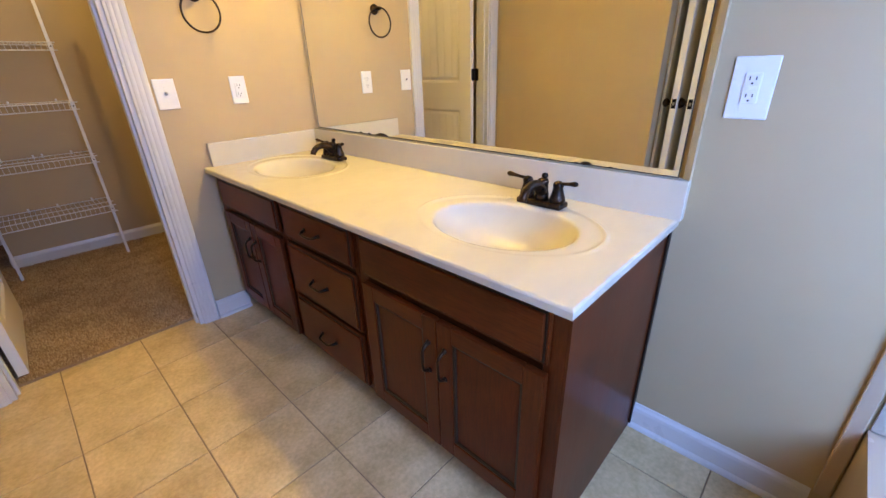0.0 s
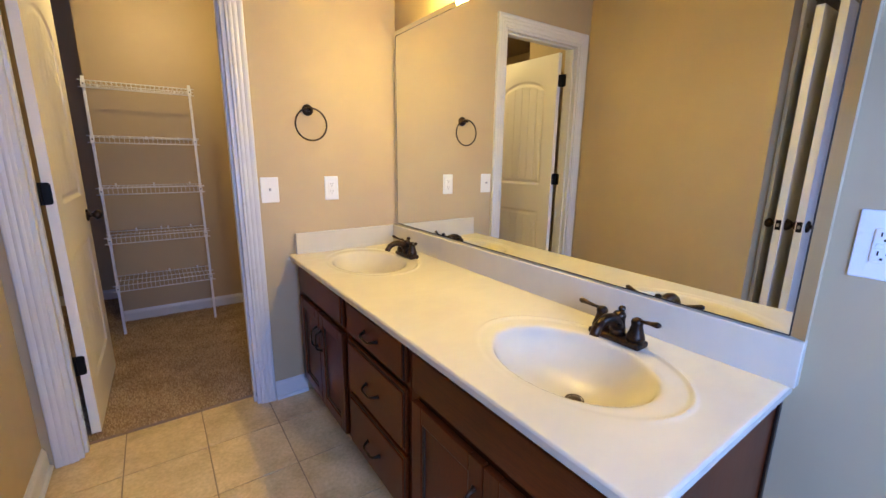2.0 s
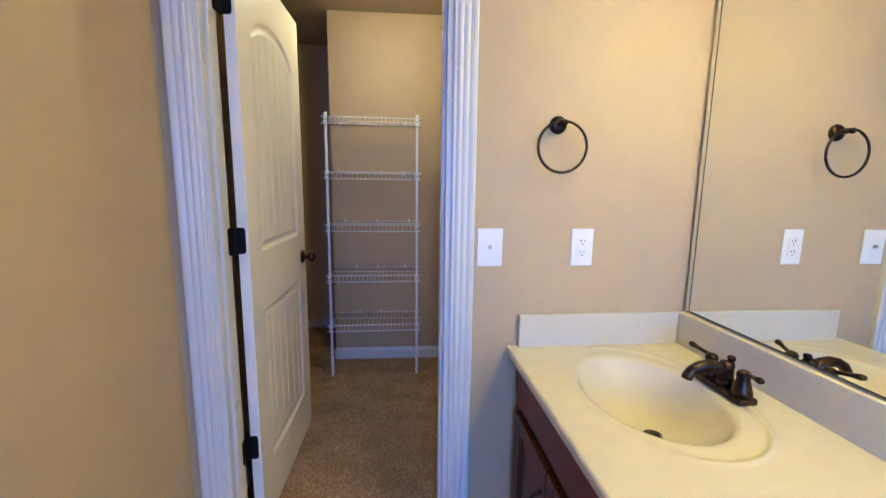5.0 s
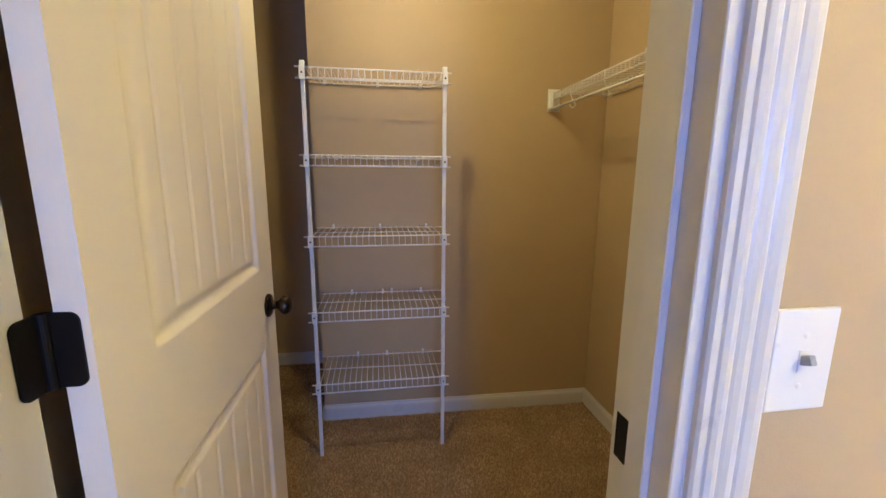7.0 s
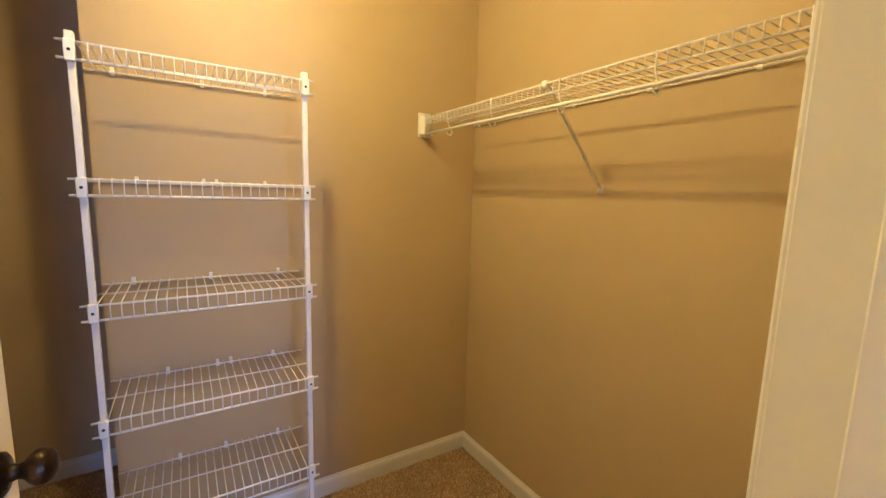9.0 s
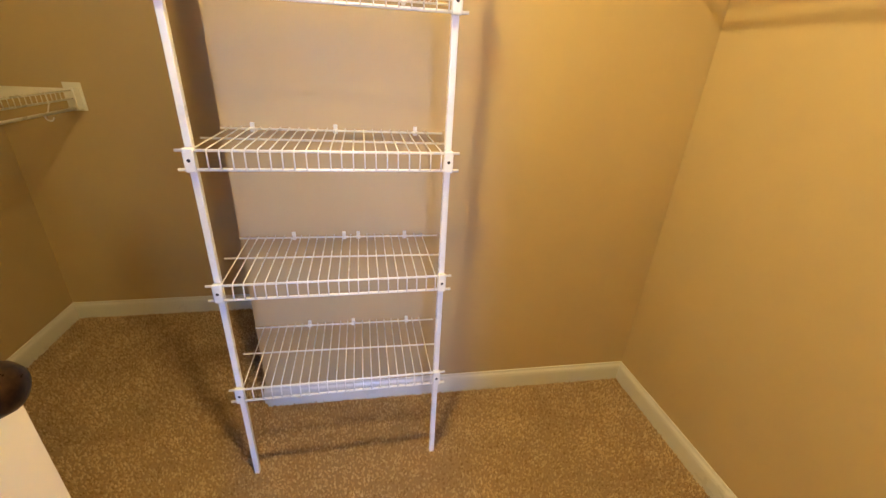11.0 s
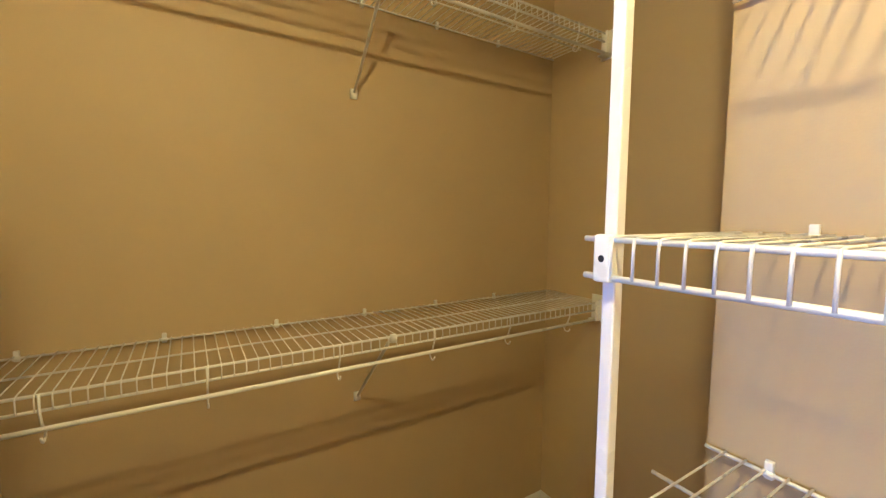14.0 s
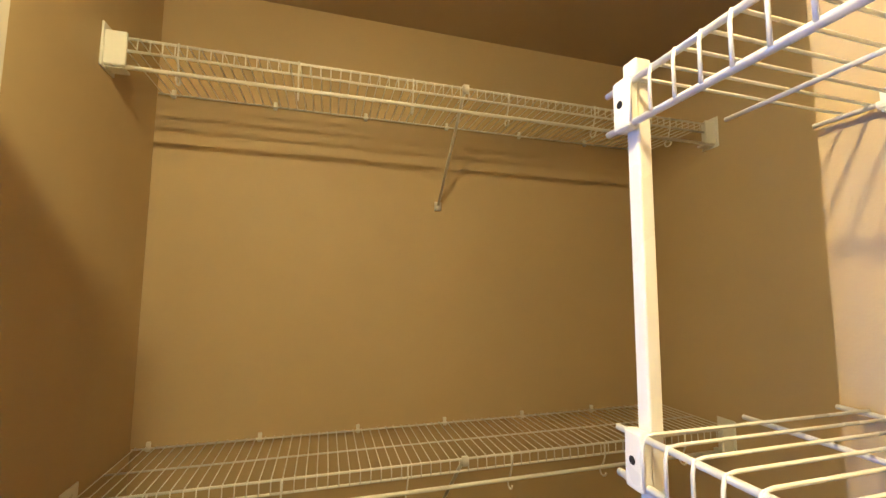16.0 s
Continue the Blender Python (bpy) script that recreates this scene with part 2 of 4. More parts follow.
# ---- structure ----
CEIL, EAST, WEST, NORTH, BACK = 2.445, 1.29, -0.355, 2.262, 2.375
C_EAST, C_BACK, C_WEST, C_SOUTH, C_NORTH, C_EDGE = 1.302, 3.955, -1.176, 2.868, 4.652, -0.163
C_BACK_R = 3.920
C_SIDE = -0.348
JL, JR, HEAD = -0.233, 0.459, 2.074
SOUTH = -0.95
T = 0.11


def structure(name, bm, mat, label, category):
    return tagged(part(name, bm, mat), label, category, "", "structure")


structure("wall_mirror_side", prism([(EAST - 0.010, SOUTH - T), (EAST + 0.012, NORTH), (EAST + T, NORTH), (EAST + T, SOUTH - T)], 0, CEIL), M_WALL, "tan painted bathroom wall behind the vanity", "wall")
structure("wall_partition", boxes((C_SIDE - T, JL - 0.025, NORTH, BACK, 0, CEIL), (JR + 0.025, C_EAST + T, NORTH, BACK, 0, CEIL), (JL - 0.025, JR + 0.025, NORTH, BACK, HEAD + 0.025, CEIL)),
          M_WALL, "tan painted wall between bathroom and closet", "wall")
D0, D1, TOP_2 = 0.190, 1.035, 2.300
structure("wall_west", boxes((WEST - T, WEST, D1, NORTH, 0, CEIL), (WEST - T, WEST, SOUTH - T, D0, 0, CEIL), (WEST - T, WEST, D0, D1, TOP_2, CEIL)),
          M_WALL, "tan painted bathroom wall with an opening", "wall")
WX0, WX1, WZ0, WZ1 = -0.30, 0.84, 0.85, 1.95
structure("wall_south", boxes((WEST, WX0, SOUTH - T, SOUTH, 0, CEIL), (WX1, EAST, SOUTH - T, SOUTH, 0, CEIL), (WX0, WX1, SOUTH - T, SOUTH, 0, WZ0), (WX0, WX1, SOUTH - T, SOUTH, WZ1, CEIL)),
          M_WALL, "tan painted wall with a window over the tub", "wall")
structure("wall_closet_east", boxes((C_EAST, C_EAST + T, BACK, C_BACK_R - 0.001, 0, CEIL)), M_WALL, "tan painted closet wall under a wire shelf", "wall")
structure("wall_closet_back", prism([(C_EDGE, C_BACK), (C_EAST + T, C_BACK_R), (C_EAST + T, C_BACK + T), (C_EDGE, C_BACK + T)], 0, CEIL), M_WALL, "tan painted closet wall behind the wire rack", "wall")
structure("wall_closet_return", boxes((C_EDGE, C_EDGE + T, C_BACK + T, C_NORTH, 0, CEIL)), M_WALL, "tan painted return wall of the closet", "wall")
structure("wall_closet_north", boxes((C_WEST - T, C_EDGE + T, C_NORTH, C_NORTH + T, 0, CEIL)), M_WALL, "tan painted end wall of the closet bay", "wall")
structure("wall_closet_west", boxes((C_WEST - T, C_WEST, C_SOUTH - T, C_NORTH, 0, CEIL)), M_WALL, "tan painted closet wall with two wire shelves", "wall")
structure("wall_closet_south", boxes((C_WEST, C_SIDE - T, C_SOUTH - T, C_SOUTH, 0, CEIL)), M_WALL, "tan painted short wall of the closet bay", "wall")
structure("wall_closet_side", boxes((C_SIDE - T, C_SIDE, BACK, C_SOUTH, 0, CEIL)), M_WALL, "tan painted closet wall behind the open door", "wall")
structure("wall_side_room", boxes((-1.50, -1.39, 0.0, 1.5, 0, CEIL), (-1.39, WEST - T, 1.39, 1.5, 0, CEIL), (-1.39, WEST - T, 0.0, 0.11, 0, CEIL), (-0.640, WEST - T, D1, D1 + T, 0, CEIL)), M_WALL, "tan painted walls of the side room", "wall")
structure("ceiling", boxes((-1.5, C_EAST + T, SOUTH - T, C_NORTH + T, CEIL, CEIL + 0.1)), M_CEIL, "plain painted flat ceiling", "ceiling")
structure("floor", boxes((-1.5, EAST + T, SOUTH - T, 2.36, -0.12, -0.004)), M_GROUT, "brown grouted floor bed of the bathroom", "floor")

# carpet with a pile of tufts
carpet = structure("carpet", boxes((C_WEST - 0.05, C_EAST + 0.05, 2.355, C_NORTH + 0.05, -0.1, 0.011)), M_CARPET, "speckled brown cut-pile carpet on the closet floor", "carpet")


def pile():
    rng = np.random.default_rng(5)
    n = 118000
    x = rng.uniform(C_WEST, C_EAST, n)
    y = rng.uniform(2.357, C_NORTH, n)
    keep = ((y < C_BACK) | (x < C_EDGE)) & ((y > C_SOUTH) | (x > C_SIDE)) & ((y > BACK) | ((x > JL) & (x < JR)))
    x, y = x[keep], y[keep]
    n = len(x)
    a = rng.uniform(0, math.tau, n)
    r = rng.uniform(0.0028, 0.0052, n)
    h = rng.uniform(0.008, 0.015, n)
    lean = rng.normal(0, 0.0035, (n, 2))
    co = np.empty((n, 4, 3))
    for k in range(3):
        co[:, k, 0] = x + r * np.cos(a + k * math.tau / 3)
        co[:, k, 1] = y + r * np.sin(a + k * math.tau / 3)
        co[:, k, 2] = 0.010
    co[:, 3, 0], co[:, 3, 1], co[:, 3, 2] = x + lean[:, 0], y + lean[:, 1], h + 0.009
    b = np.arange(n)[:, None] * 4
    faces = np.concatenate([b + [0, 1, 3], b + [1, 2, 3], b + [2, 0, 3]])
    me = bpy.data.meshes.new("carpet_pile")
    me.vertices.add(n * 4)
    me.vertices.foreach_set("co", co.ravel())
    me.loops.add(len(faces) * 3)
    me.loops.foreach_set("vertex_index", faces.ravel())
    me.polygons.add(len(faces))
    me.polygons.foreach_set("loop_start", np.arange(len(faces)) * 3)
    me.update(calc_edges=True)
    me.materials.append(M_PILE)
    ob = new("carpet_pile", me)
    ob.parent = carpet
    tagged(ob, "", "", "", "stuff")


pile()

# baseboards
BASE = [(0, 0), (0.013, 0), (0.013, 0.072), (0.011, 0.082), (0.006, 0.090), (0.004, 0.098), (0, 0.098)]


SHOE = [(0, 0), (0.024, 0), (0.0235, 0.006), (0.021, 0.012), (0.017, 0.0155), (0.013, 0.017), (0.013, 0.072), (0.011, 0.082), (0.006, 0.090), (0.004, 0.098), (0, 0.098)]


def baseboard(x0, y0, x1, y1, nx, ny, mitre=(0, 0), z=0.0, section=BASE):
    bm = extrude_profile(section, (x0, y0, z), (x1, y1, z), (nx, ny, 0), (0, 0, 1), mitre)
    structure("baseboard", bm, M_TRIM, "white painted wooden baseboard", "baseboard")


baseboard(EAST, -0.085, EAST, 0.391, -1, 0, section=SHOE)
baseboard(0.5535, NORTH, 0.72, NORTH, 0, -1, section=SHOE)
baseboard(WEST, D1 + 0.0015, WEST, NORTH - 0.001, 1, 0, section=SHOE)
baseboard(C_EDGE, C_BACK, C_EAST, C_BACK_R + 0.003, 0, -1, (0, -1))
baseboard(C_EAST, C_BACK_R + 0.002, C_EAST, BACK, -1, 0, (1, -1))
baseboard(JR + 0.095, BACK, C_EAST, BACK, 0, 1, (0, -1))
baseboard(C_WEST, C_SOUTH, C_WEST, C_NORTH, 1, 0, (1, -1))
baseboard(C_WEST, C_NORTH, C_EDGE, C_NORTH, 0, -1, (1, -1))
baseboard(C_EDGE, C_NORTH, C_EDGE, C_BACK, -1, 0, (1, 0))
baseboard(C_SIDE - T, C_SOUTH, C_WEST, C_SOUTH, 0, 1, (0, -1))
baseboard(C_SIDE, BACK, C_SIDE, C_SOUTH, 1, 0, (1, 0))
baseboard(JL - 0.095, BACK, C_SIDE, BACK, 0, 1, (0, -1))

# door frames with fluted casing
CASE_W = 0.074
CASING = [(0, 0), (0, 0.009), (0.004, 0.012), (0.014, 0.012), (0.017, 0.0145), (0.024, 0.016), (0.031, 0.0150), (0.034, 0.0138), (0.038, 0.0155), (0.046, 0.017), (0.054, 0.0160), (0.057, 0.0148),
          (0.061, 0.0165), (0.070, 0.0185), (0.079, 0.018), (0.083, 0.0165), (0.085, 0.014), (0.085, 0)]
CASING = [(a * CASE_W / 0.085, b) for a, b in CASING]


def door_frame(name, o, along, out, width, depth, label, sides=(True, True), stop=None):
    """Jambs, stops and casing round an opening that starts at o (x, y), runs along a level axis, and has depth against out."""
    along, out = Vector((*along, 0)), Vector((*out, 0))
    o = Vector((*o, 0))
    root = tagged(empty(name, o), label, "door frame", "", "structure")

    def slab(pn, a0, a1, d0, d1, z0, z1):
        p, q = o + along * a0 - out * d0, o + along * a1 - out * d1
        b = boxes((min(p.x, q.x), max(p.x, q.x), min(p.y, q.y), max(p.y, q.y), z0, z1), bevel=0.0015, segments=1)
        b.transform(Matrix.Translation(-o))
        part(pn, b, M_TRIM, root)

    slab("jamb", -0.0245, 0, -0.002, depth + 0.002, 0, HEAD + 0.0245)
    slab("jamb", width, width + 0.0245, -0.002, depth + 0.002, 0, HEAD + 0.0245)
    slab("head_jamb", 0, width, -0.002, depth + 0.002, HEAD, HEAD + 0.0245)
    s0, s1 = stop or (0.030, 0.066)
    slab("stop", 0, 0.011, s0, s1, 0, HEAD)
    slab("stop", width - 0.011, width, s0, s1, 0, HEAD)
    slab("head_stop", 0.011, width - 0.011, s0, s1, HEAD - 0.011, HEAD)
    for on, face, n in ((sides[0], 0.0, out), (sides[1], -depth, -out)):
        if not on:
            continue
        up = Vector((0, 0, 1))
        f = out * face
        r = 0.017
        part("casing", extrude_profile(CASING, f - along * r, f - along * r + up * (HEAD + r), -along, n, (0, 1)), M_TRIM, root)
        part("casing", extrude_profile(CASING, f + along * (width + r), f + along * (width + r) + up * (HEAD + r), along, n, (0, 1)), M_TRIM, root)
        part("head_casing", extrude_profile(CASING, f - along * r + up * (HEAD + r), f + along * (width + r) + up * (HEAD + r), up, n, (-1, 1)), M_TRIM, root)
    return root


frame_1 = door_frame("door_frame_closet", (JL, NORTH), (1, 0), (0, -1), JR - JL, BACK - NORTH, "white fluted casing and jambs of the closet doorway")
part("strike_plate", boxes((JR - JL - 0.0015, JR - JL + 0.001, 0.074, 0.104, 0.93, 0.995), (JR - JL - 0.004, JR - JL - 0.001, 0.066, 0.076, 0.94, 0.985), bevel=0.0006, segments=1), M_BLACK, frame_1, "dark bronze strike plate")
structure("trim", extrude_profile(CASING, (-0.545, D1, 0.001), (-0.545, D1, 2.12), (1, 0, 0), (0, -1, 0)), M_TRIM, "white fluted casing on the return of the side opening", "trim")
structure("trim", boxes((-0.6405, -0.546, D1 - 0.004, D1 + T + 0.004, 0.001, 2.12), bevel=0.002), M_TRIM, "white jamb of the side opening", "trim")

# ---- floor tiles ----
PITCH, PITCH_Y, JOINT = 0.3035, 0.318, 0.0040
floor_ob = bpy.data.objects["floor"]
tile_data = {}


def tile(x0, x1, y0, y1):
    key = (round(x1 - x0, 3), round(y1 - y0, 3))
    if key not in tile_data:
        w, h = key[0] / 2, key[1] / 2
        tile_data[key] = mesh_of(boxes((-w, w, -h, h, -0.010, 0.0), bevel=0.0022, segments=2), "tile", M_TILE)
    ob = part("tile", tile_data[key], M_TILE, floor_ob)
    rng = random.uniform
    ob.matrix_world = pose((x0 + x1) / 2, (y0 + y1) / 2, rng(-0.0006, 0.0004), rng(-0.08, 0.08), rng(-0.08, 0.08), 0)


def tiling():
    for i in range(-6, 4):
        for j in range(-4, 6):
            x0, y0 = 0.513 + i * PITCH + JOINT / 2, 1.085 + j * PITCH_Y + JOINT / 2
            x1, y1 = x0 + PITCH - JOINT, y0 + PITCH_Y - JOINT
            west = -1.39 if y0 > 0.1 and y1 < 1.42 else WEST
            x0, x1, y0, y1 = max(x0, west), min(x1, EAST - 0.002), max(y0, -0.12), min(y1, 2.353)
            if y0 > NORTH - 0.05:
                x0, x1 = max(x0, JL), min(x1, JR)
            if x1 - x0 > 0.02 and y1 - y0 > 0.02:
                tile(x0, x1, y0, y1)


# ---- closet door: two moulded plank panels, the upper one arched ----
DW, DH, DT = 0.729, 2.030, 0.035


def panel_depth(U, V, planks=True):
    """How far the moulded face lies under the slab's face."""
    lo, hi = 0.118, DW - 0.118
    cu = np.abs(U - DW / 2) / (DW / 2 - 0.118)
    arch = 1.775 + 0.125 * np.sqrt(np.clip(1 - 0.93 * cu**2, 0, 1)) - 0.033
    side = np.minimum(U - lo, hi - U)
    top = np.minimum(side, np.minimum(V - 1.035, (arch - V) * 0.9))
    low = np.minimum(side, np.minimum(V - 0.215, 0.815 - V))
    s = np.maximum(top, low)
    d = np.interp(s, [-1, 0, 0.005, 0.013, 0.021, 0.034, 0.040, 1], [0, 0, 0.004, 0.0085, 0.009, 0.0045, 0.004, 0.004])
    if planks:
        field = s > 0.042
        g = np.abs(((U - DW / 2) / 0.0828 + 0.5) % 1.0 - 0.5) * 0.0828
        d = d + field * np.clip(0.0065 - g, 0, 0.0065) * 0.75
    return d


def door_mesh(name, step):
    us = np.linspace(0, DW, int(DW / step) + 1)
    vs = np.linspace(0, DH, int(DH / step) + 1)
    front = grid_mesh("face", us, vs, lambda U, V: (U, panel_depth(U, V), V), M_DOOR)
    back = grid_mesh("face", us, vs, lambda U, V: (U, DT - panel_depth(U, V), V), M_DOOR)
    bm = bmesh.new()
    bm.from_mesh(front)
    bm.from_mesh(back)
    for a, b in (((0, 0), (0, DH)), ((DW, 0), (DW, DH)), ((0, 0), (DW, 0)), ((0, DH), (DW, DH))):
        q = [bm.verts.new((a[0], 0, a[1])), bm.verts.new((b[0], 0, b[1])), bm.verts.new((b[0], DT, b[1])), bm.verts.new((a[0], DT, a[1]))]
        bm.faces.new(q)
    me = bpy.data.meshes.new(name)
    bmesh.ops.recalc_face_normals(bm, faces=bm.faces)
    bm.to_mesh(me)
    bm.free()
    me.materials.append(M_DOOR)
    for used in (front, back):
        bpy.data.meshes.remove(used)
    return me


KNOB = [(0.0, 0.066), (0.012, 0.065), (0.022, 0.060), (0.027, 0.051), (0.0275, 0.043), (0.022, 0.035), (0.014, 0.029), (0.011, 0.022), (0.013, 0.013), (0.026, 0.010), (0.032, 0.006), (0.033, 0.0), (0.0, 0.0)]


def rounded_leaf(thick, width, half, r, m):
    """A hinge leaf along x from 0, with its two outer corners rounded, thick along y."""
    out = []
    for cz, a0 in ((half - r, 90), (-half + r, 180)):
        for k in range(6):
            a = radians(a0 + 18 * k)
            out.append((r + r * math.cos(a), cz + r * math.sin(a)))
    out += [(width, -half), (width, half)]
    bm = bmesh.new()
    lo, hi = [bm.verts.new((x, 0, z)) for x, z in out], [bm.verts.new((x, thick, z)) for x, z in out]
    bm.faces.new(lo)
    bm.faces.new(hi[::-1])
    for k in range(len(out)):
        bm.faces.new((lo[k], hi[k], hi[(k + 1) % len(out)], lo[(k + 1) % len(out)]))
    bm.transform(m)
    bmesh.ops.recalc_face_normals(bm, faces=bm.faces)
    return bm


def door_leaf(name, m, step, label, hinges):
    """A leaf whose slab runs along its x from the hinge edge; its y points to its back."""
    root = empty(name, (0, 0, 0), label, "door")
    part("slab", door_mesh("slab", step), M_DOOR, root)
    for out, turn in ((0.0, 90), (DT, -90)):
        bm = lathe(bmesh.new(), KNOB, pose(DW - 0.064, out, 0.921, turn), 24)
        part("knob", bm, M_BRONZE, root, "dark bronze round knob", True)
    part("latch_plate", boxes((DW - 0.0006, DW + 0.0012, 0.005, 0.030, 0.893, 0.949), bevel=0.0004, segments=1), M_BLACK, root, "dark bronze latch plate")
    part("latch_bolt", boxes((DW + 0.0012, DW + 0.009, 0.012, 0.024, 0.912, 0.930), bevel=0.002), M_SCREW, root)
    if hinges:
        for z in (0.339, 1.089, 1.833):
            bm = rounded_leaf(0.003, DT + 0.001, 0.0445, 0.011, pose(0.0003, 0.009, z, 0, 0, 90))
            tube(bm, [(-0.005, DT + 0.009, z - 0.0445), (-0.005, DT + 0.009, z + 0.0445)], 0.0065, 12)
            leaf_data = mesh_of(rounded_leaf(0.003, 0.040, 0.0445, 0.011, pose(-0.042, DT + 0.0105, z)), "leaf", M_BLACK)
            bm.from_mesh(leaf_data)
            bpy.data.meshes.remove(leaf_data)
            part("hinge", bm, M_BLACK, root, "black bronze butt hinge")
    root.matrix_world = m
    return root


door_leaf("door", pose(-0.183, 2.394, 0.026, 0, 0, 89.0), 0.0045, "open white two-panel plank door with arched top", True)
side_door = door_leaf("door", pose(-1.148, 0.928, 0.010, 0, 0, 0), 0.03, "white side room door standing open edge-on", False)
tagged(side_door, group="side room doors")
copy_thing(side_door, pose(-1.148, 0.836, 0.010, 0, 0, 0))

# ---- vanity ----
V_FRONT, V_NEAR, V_FAR, V_TOP = 0.712, 0.398, NORTH - 0.002, 0.757


def arch_pull(name, parent, at, upright):
    """A bowed pull whose feet stand on a front; it runs up or level."""
    bm = bmesh.new()
    pts, rad = [], []
    for k in range(21):
        a = k / 20
        s = (a - 0.5) * 0.096
        o = 0.027 * (1 - abs(2 * a - 1) ** 6)
        pts.append((-o, 0, s) if upright else (-o, s, -0.006 * (1 - (2 * a - 1) ** 4)))
        rad.append(0.0040 + 0.0022 * abs(2 * a - 1) ** 4)
    tube(bm, pts, rad, 10)
    for s in (-0.048, 0.048):
        lathe(bm, [(0.0, 0.004), (0.0075, 0.003), (0.0085, 0.0), (0.0, 0.0)], pose(0, 0 if upright else s, s if upright else 0, 0, -90), 12)
    ob = part(name, bm, M_BRONZE, parent, "dark bronze bowed pull", True)
    ob.location = at
    return ob


def slab_front(y0, y1, z0, z1):
    """A drawer front with a stepped, rounded edge."""
    bm = boxes((V_FRONT - 0.012, V_FRONT - 0.0005, y0, y1, z0, z1), bevel=0.003)
    inner = boxes((V_FRONT - 0.020, V_FRONT - 0.011, y0 + 0.011, y1 - 0.011, z0 + 0.011, z1 - 0.011), bevel=0.0045, segments=3)
    me = bpy.data.meshes.new("t")
    inner.to_mesh(me)
    inner.free()
    bm.from_mesh(me)
    bpy.data.meshes.remove(me)
    return bm


def front_line(y0, y1, z0, z1):
    """The dark glazed line in the step round a drawer front."""
    x0, x1, a, b = V_FRONT - 0.0145, V_FRONT - 0.0118, 0.0065, 0.0125
    return boxes((x0, x1, y0 + a, y0 + b, z0 + a, z1 - a), (x0, x1, y1 - b, y1 - a, z0 + a, z1 - a), (x0, x1, y0 + b, y1 - b, z0 + a, z0 + b), (x0, x1, y0 + b, y1 - b, z1 - b, z1 - a))


def cabinet_door(root, y0, y1, z0, z1, pull_y):
    w = 0.052
    x0, x1 = V_FRONT - 0.020, V_FRONT - 0.0005
    d = part("cabinet_door", boxes((x0 + 0.010, x1, y0 + w - 0.004, y1 - w + 0.004, z0 + w - 0.004, z1 - w + 0.004)), M_WOOD_V, root)
    for a, b in ((y0, y0 + w), (y1 - w, y1)):
        part("stile", boxes((x0, x1, a, b, z0, z1), bevel=0.003), M_WOOD_V, d)
    for a, b in ((z0, z0 + w), (z1 - w, z1)):
        part("rail", boxes((x0, x1, y0 + w + 0.0004, y1 - w - 0.0004, a, b), bevel=0.003), M_WOOD_H, d)
    bead = [(0, 0), (0.010, 0), (0.008, 0.004), (0.003, 0.0055), (0, 0.005)]
    for p, q, s in (((y0 + w, z0 + w), (y0 + w, z1 - w), (1, 0)), ((y1 - w, z0 + w), (y1 - w, z1 - w), (-1, 0)), ((y0 + w, z0 + w), (y1 - w, z0 + w), (0, 1)), ((y0 + w, z1 - w), (y1 - w, z1 - w), (0, -1))):
        part("bead", extrude_profile(bead, (x0 + 0.010, *p), (x0 + 0.010, *q), (0, *s), (-1, 0, 0), (1, -1)), M_GLAZE, d)
    arch_pull("pull", d, (x0 - 0.0005, pull_y, 0.447), True)


def vanity_unit(name, y0, y1, label):
    root = empty(name, ((V_FRONT + EAST) / 2, (y0 + y1) / 2, 0), label, "cabinet", "vanity cabinets")
    back = Matrix.Translation(-root.location)

    def put(pn, bm, mat, text=""):
        ob = part(pn, bm, mat, root, text)
        ob.matrix_parent_inverse = back
        return ob

    put("body", boxes((V_FRONT + 0.019, EAST - 0.002, y0 + 0.0005, y1 - 0.0005, 0.100, 0.62)), M_WOOD_V)
    # darker wood carries the shade of the recess under the cabinet
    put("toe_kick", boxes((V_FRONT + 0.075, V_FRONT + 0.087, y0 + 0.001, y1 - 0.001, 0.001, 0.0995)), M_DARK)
    return root, put


def face_frame(put, y0, y1, a, b, rails):
    for s in ((y0 + 0.0003, a), (b, y1 - 0.0003)):
        put("stile", boxes((V_FRONT, V_FRONT + 0.0188, s[0], s[1], 0.0995, V_TOP), bevel=0.0012, segments=1), M_WOOD_V)
    for z0, z1 in rails:
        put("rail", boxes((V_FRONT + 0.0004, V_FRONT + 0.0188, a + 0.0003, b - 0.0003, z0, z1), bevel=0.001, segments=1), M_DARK)


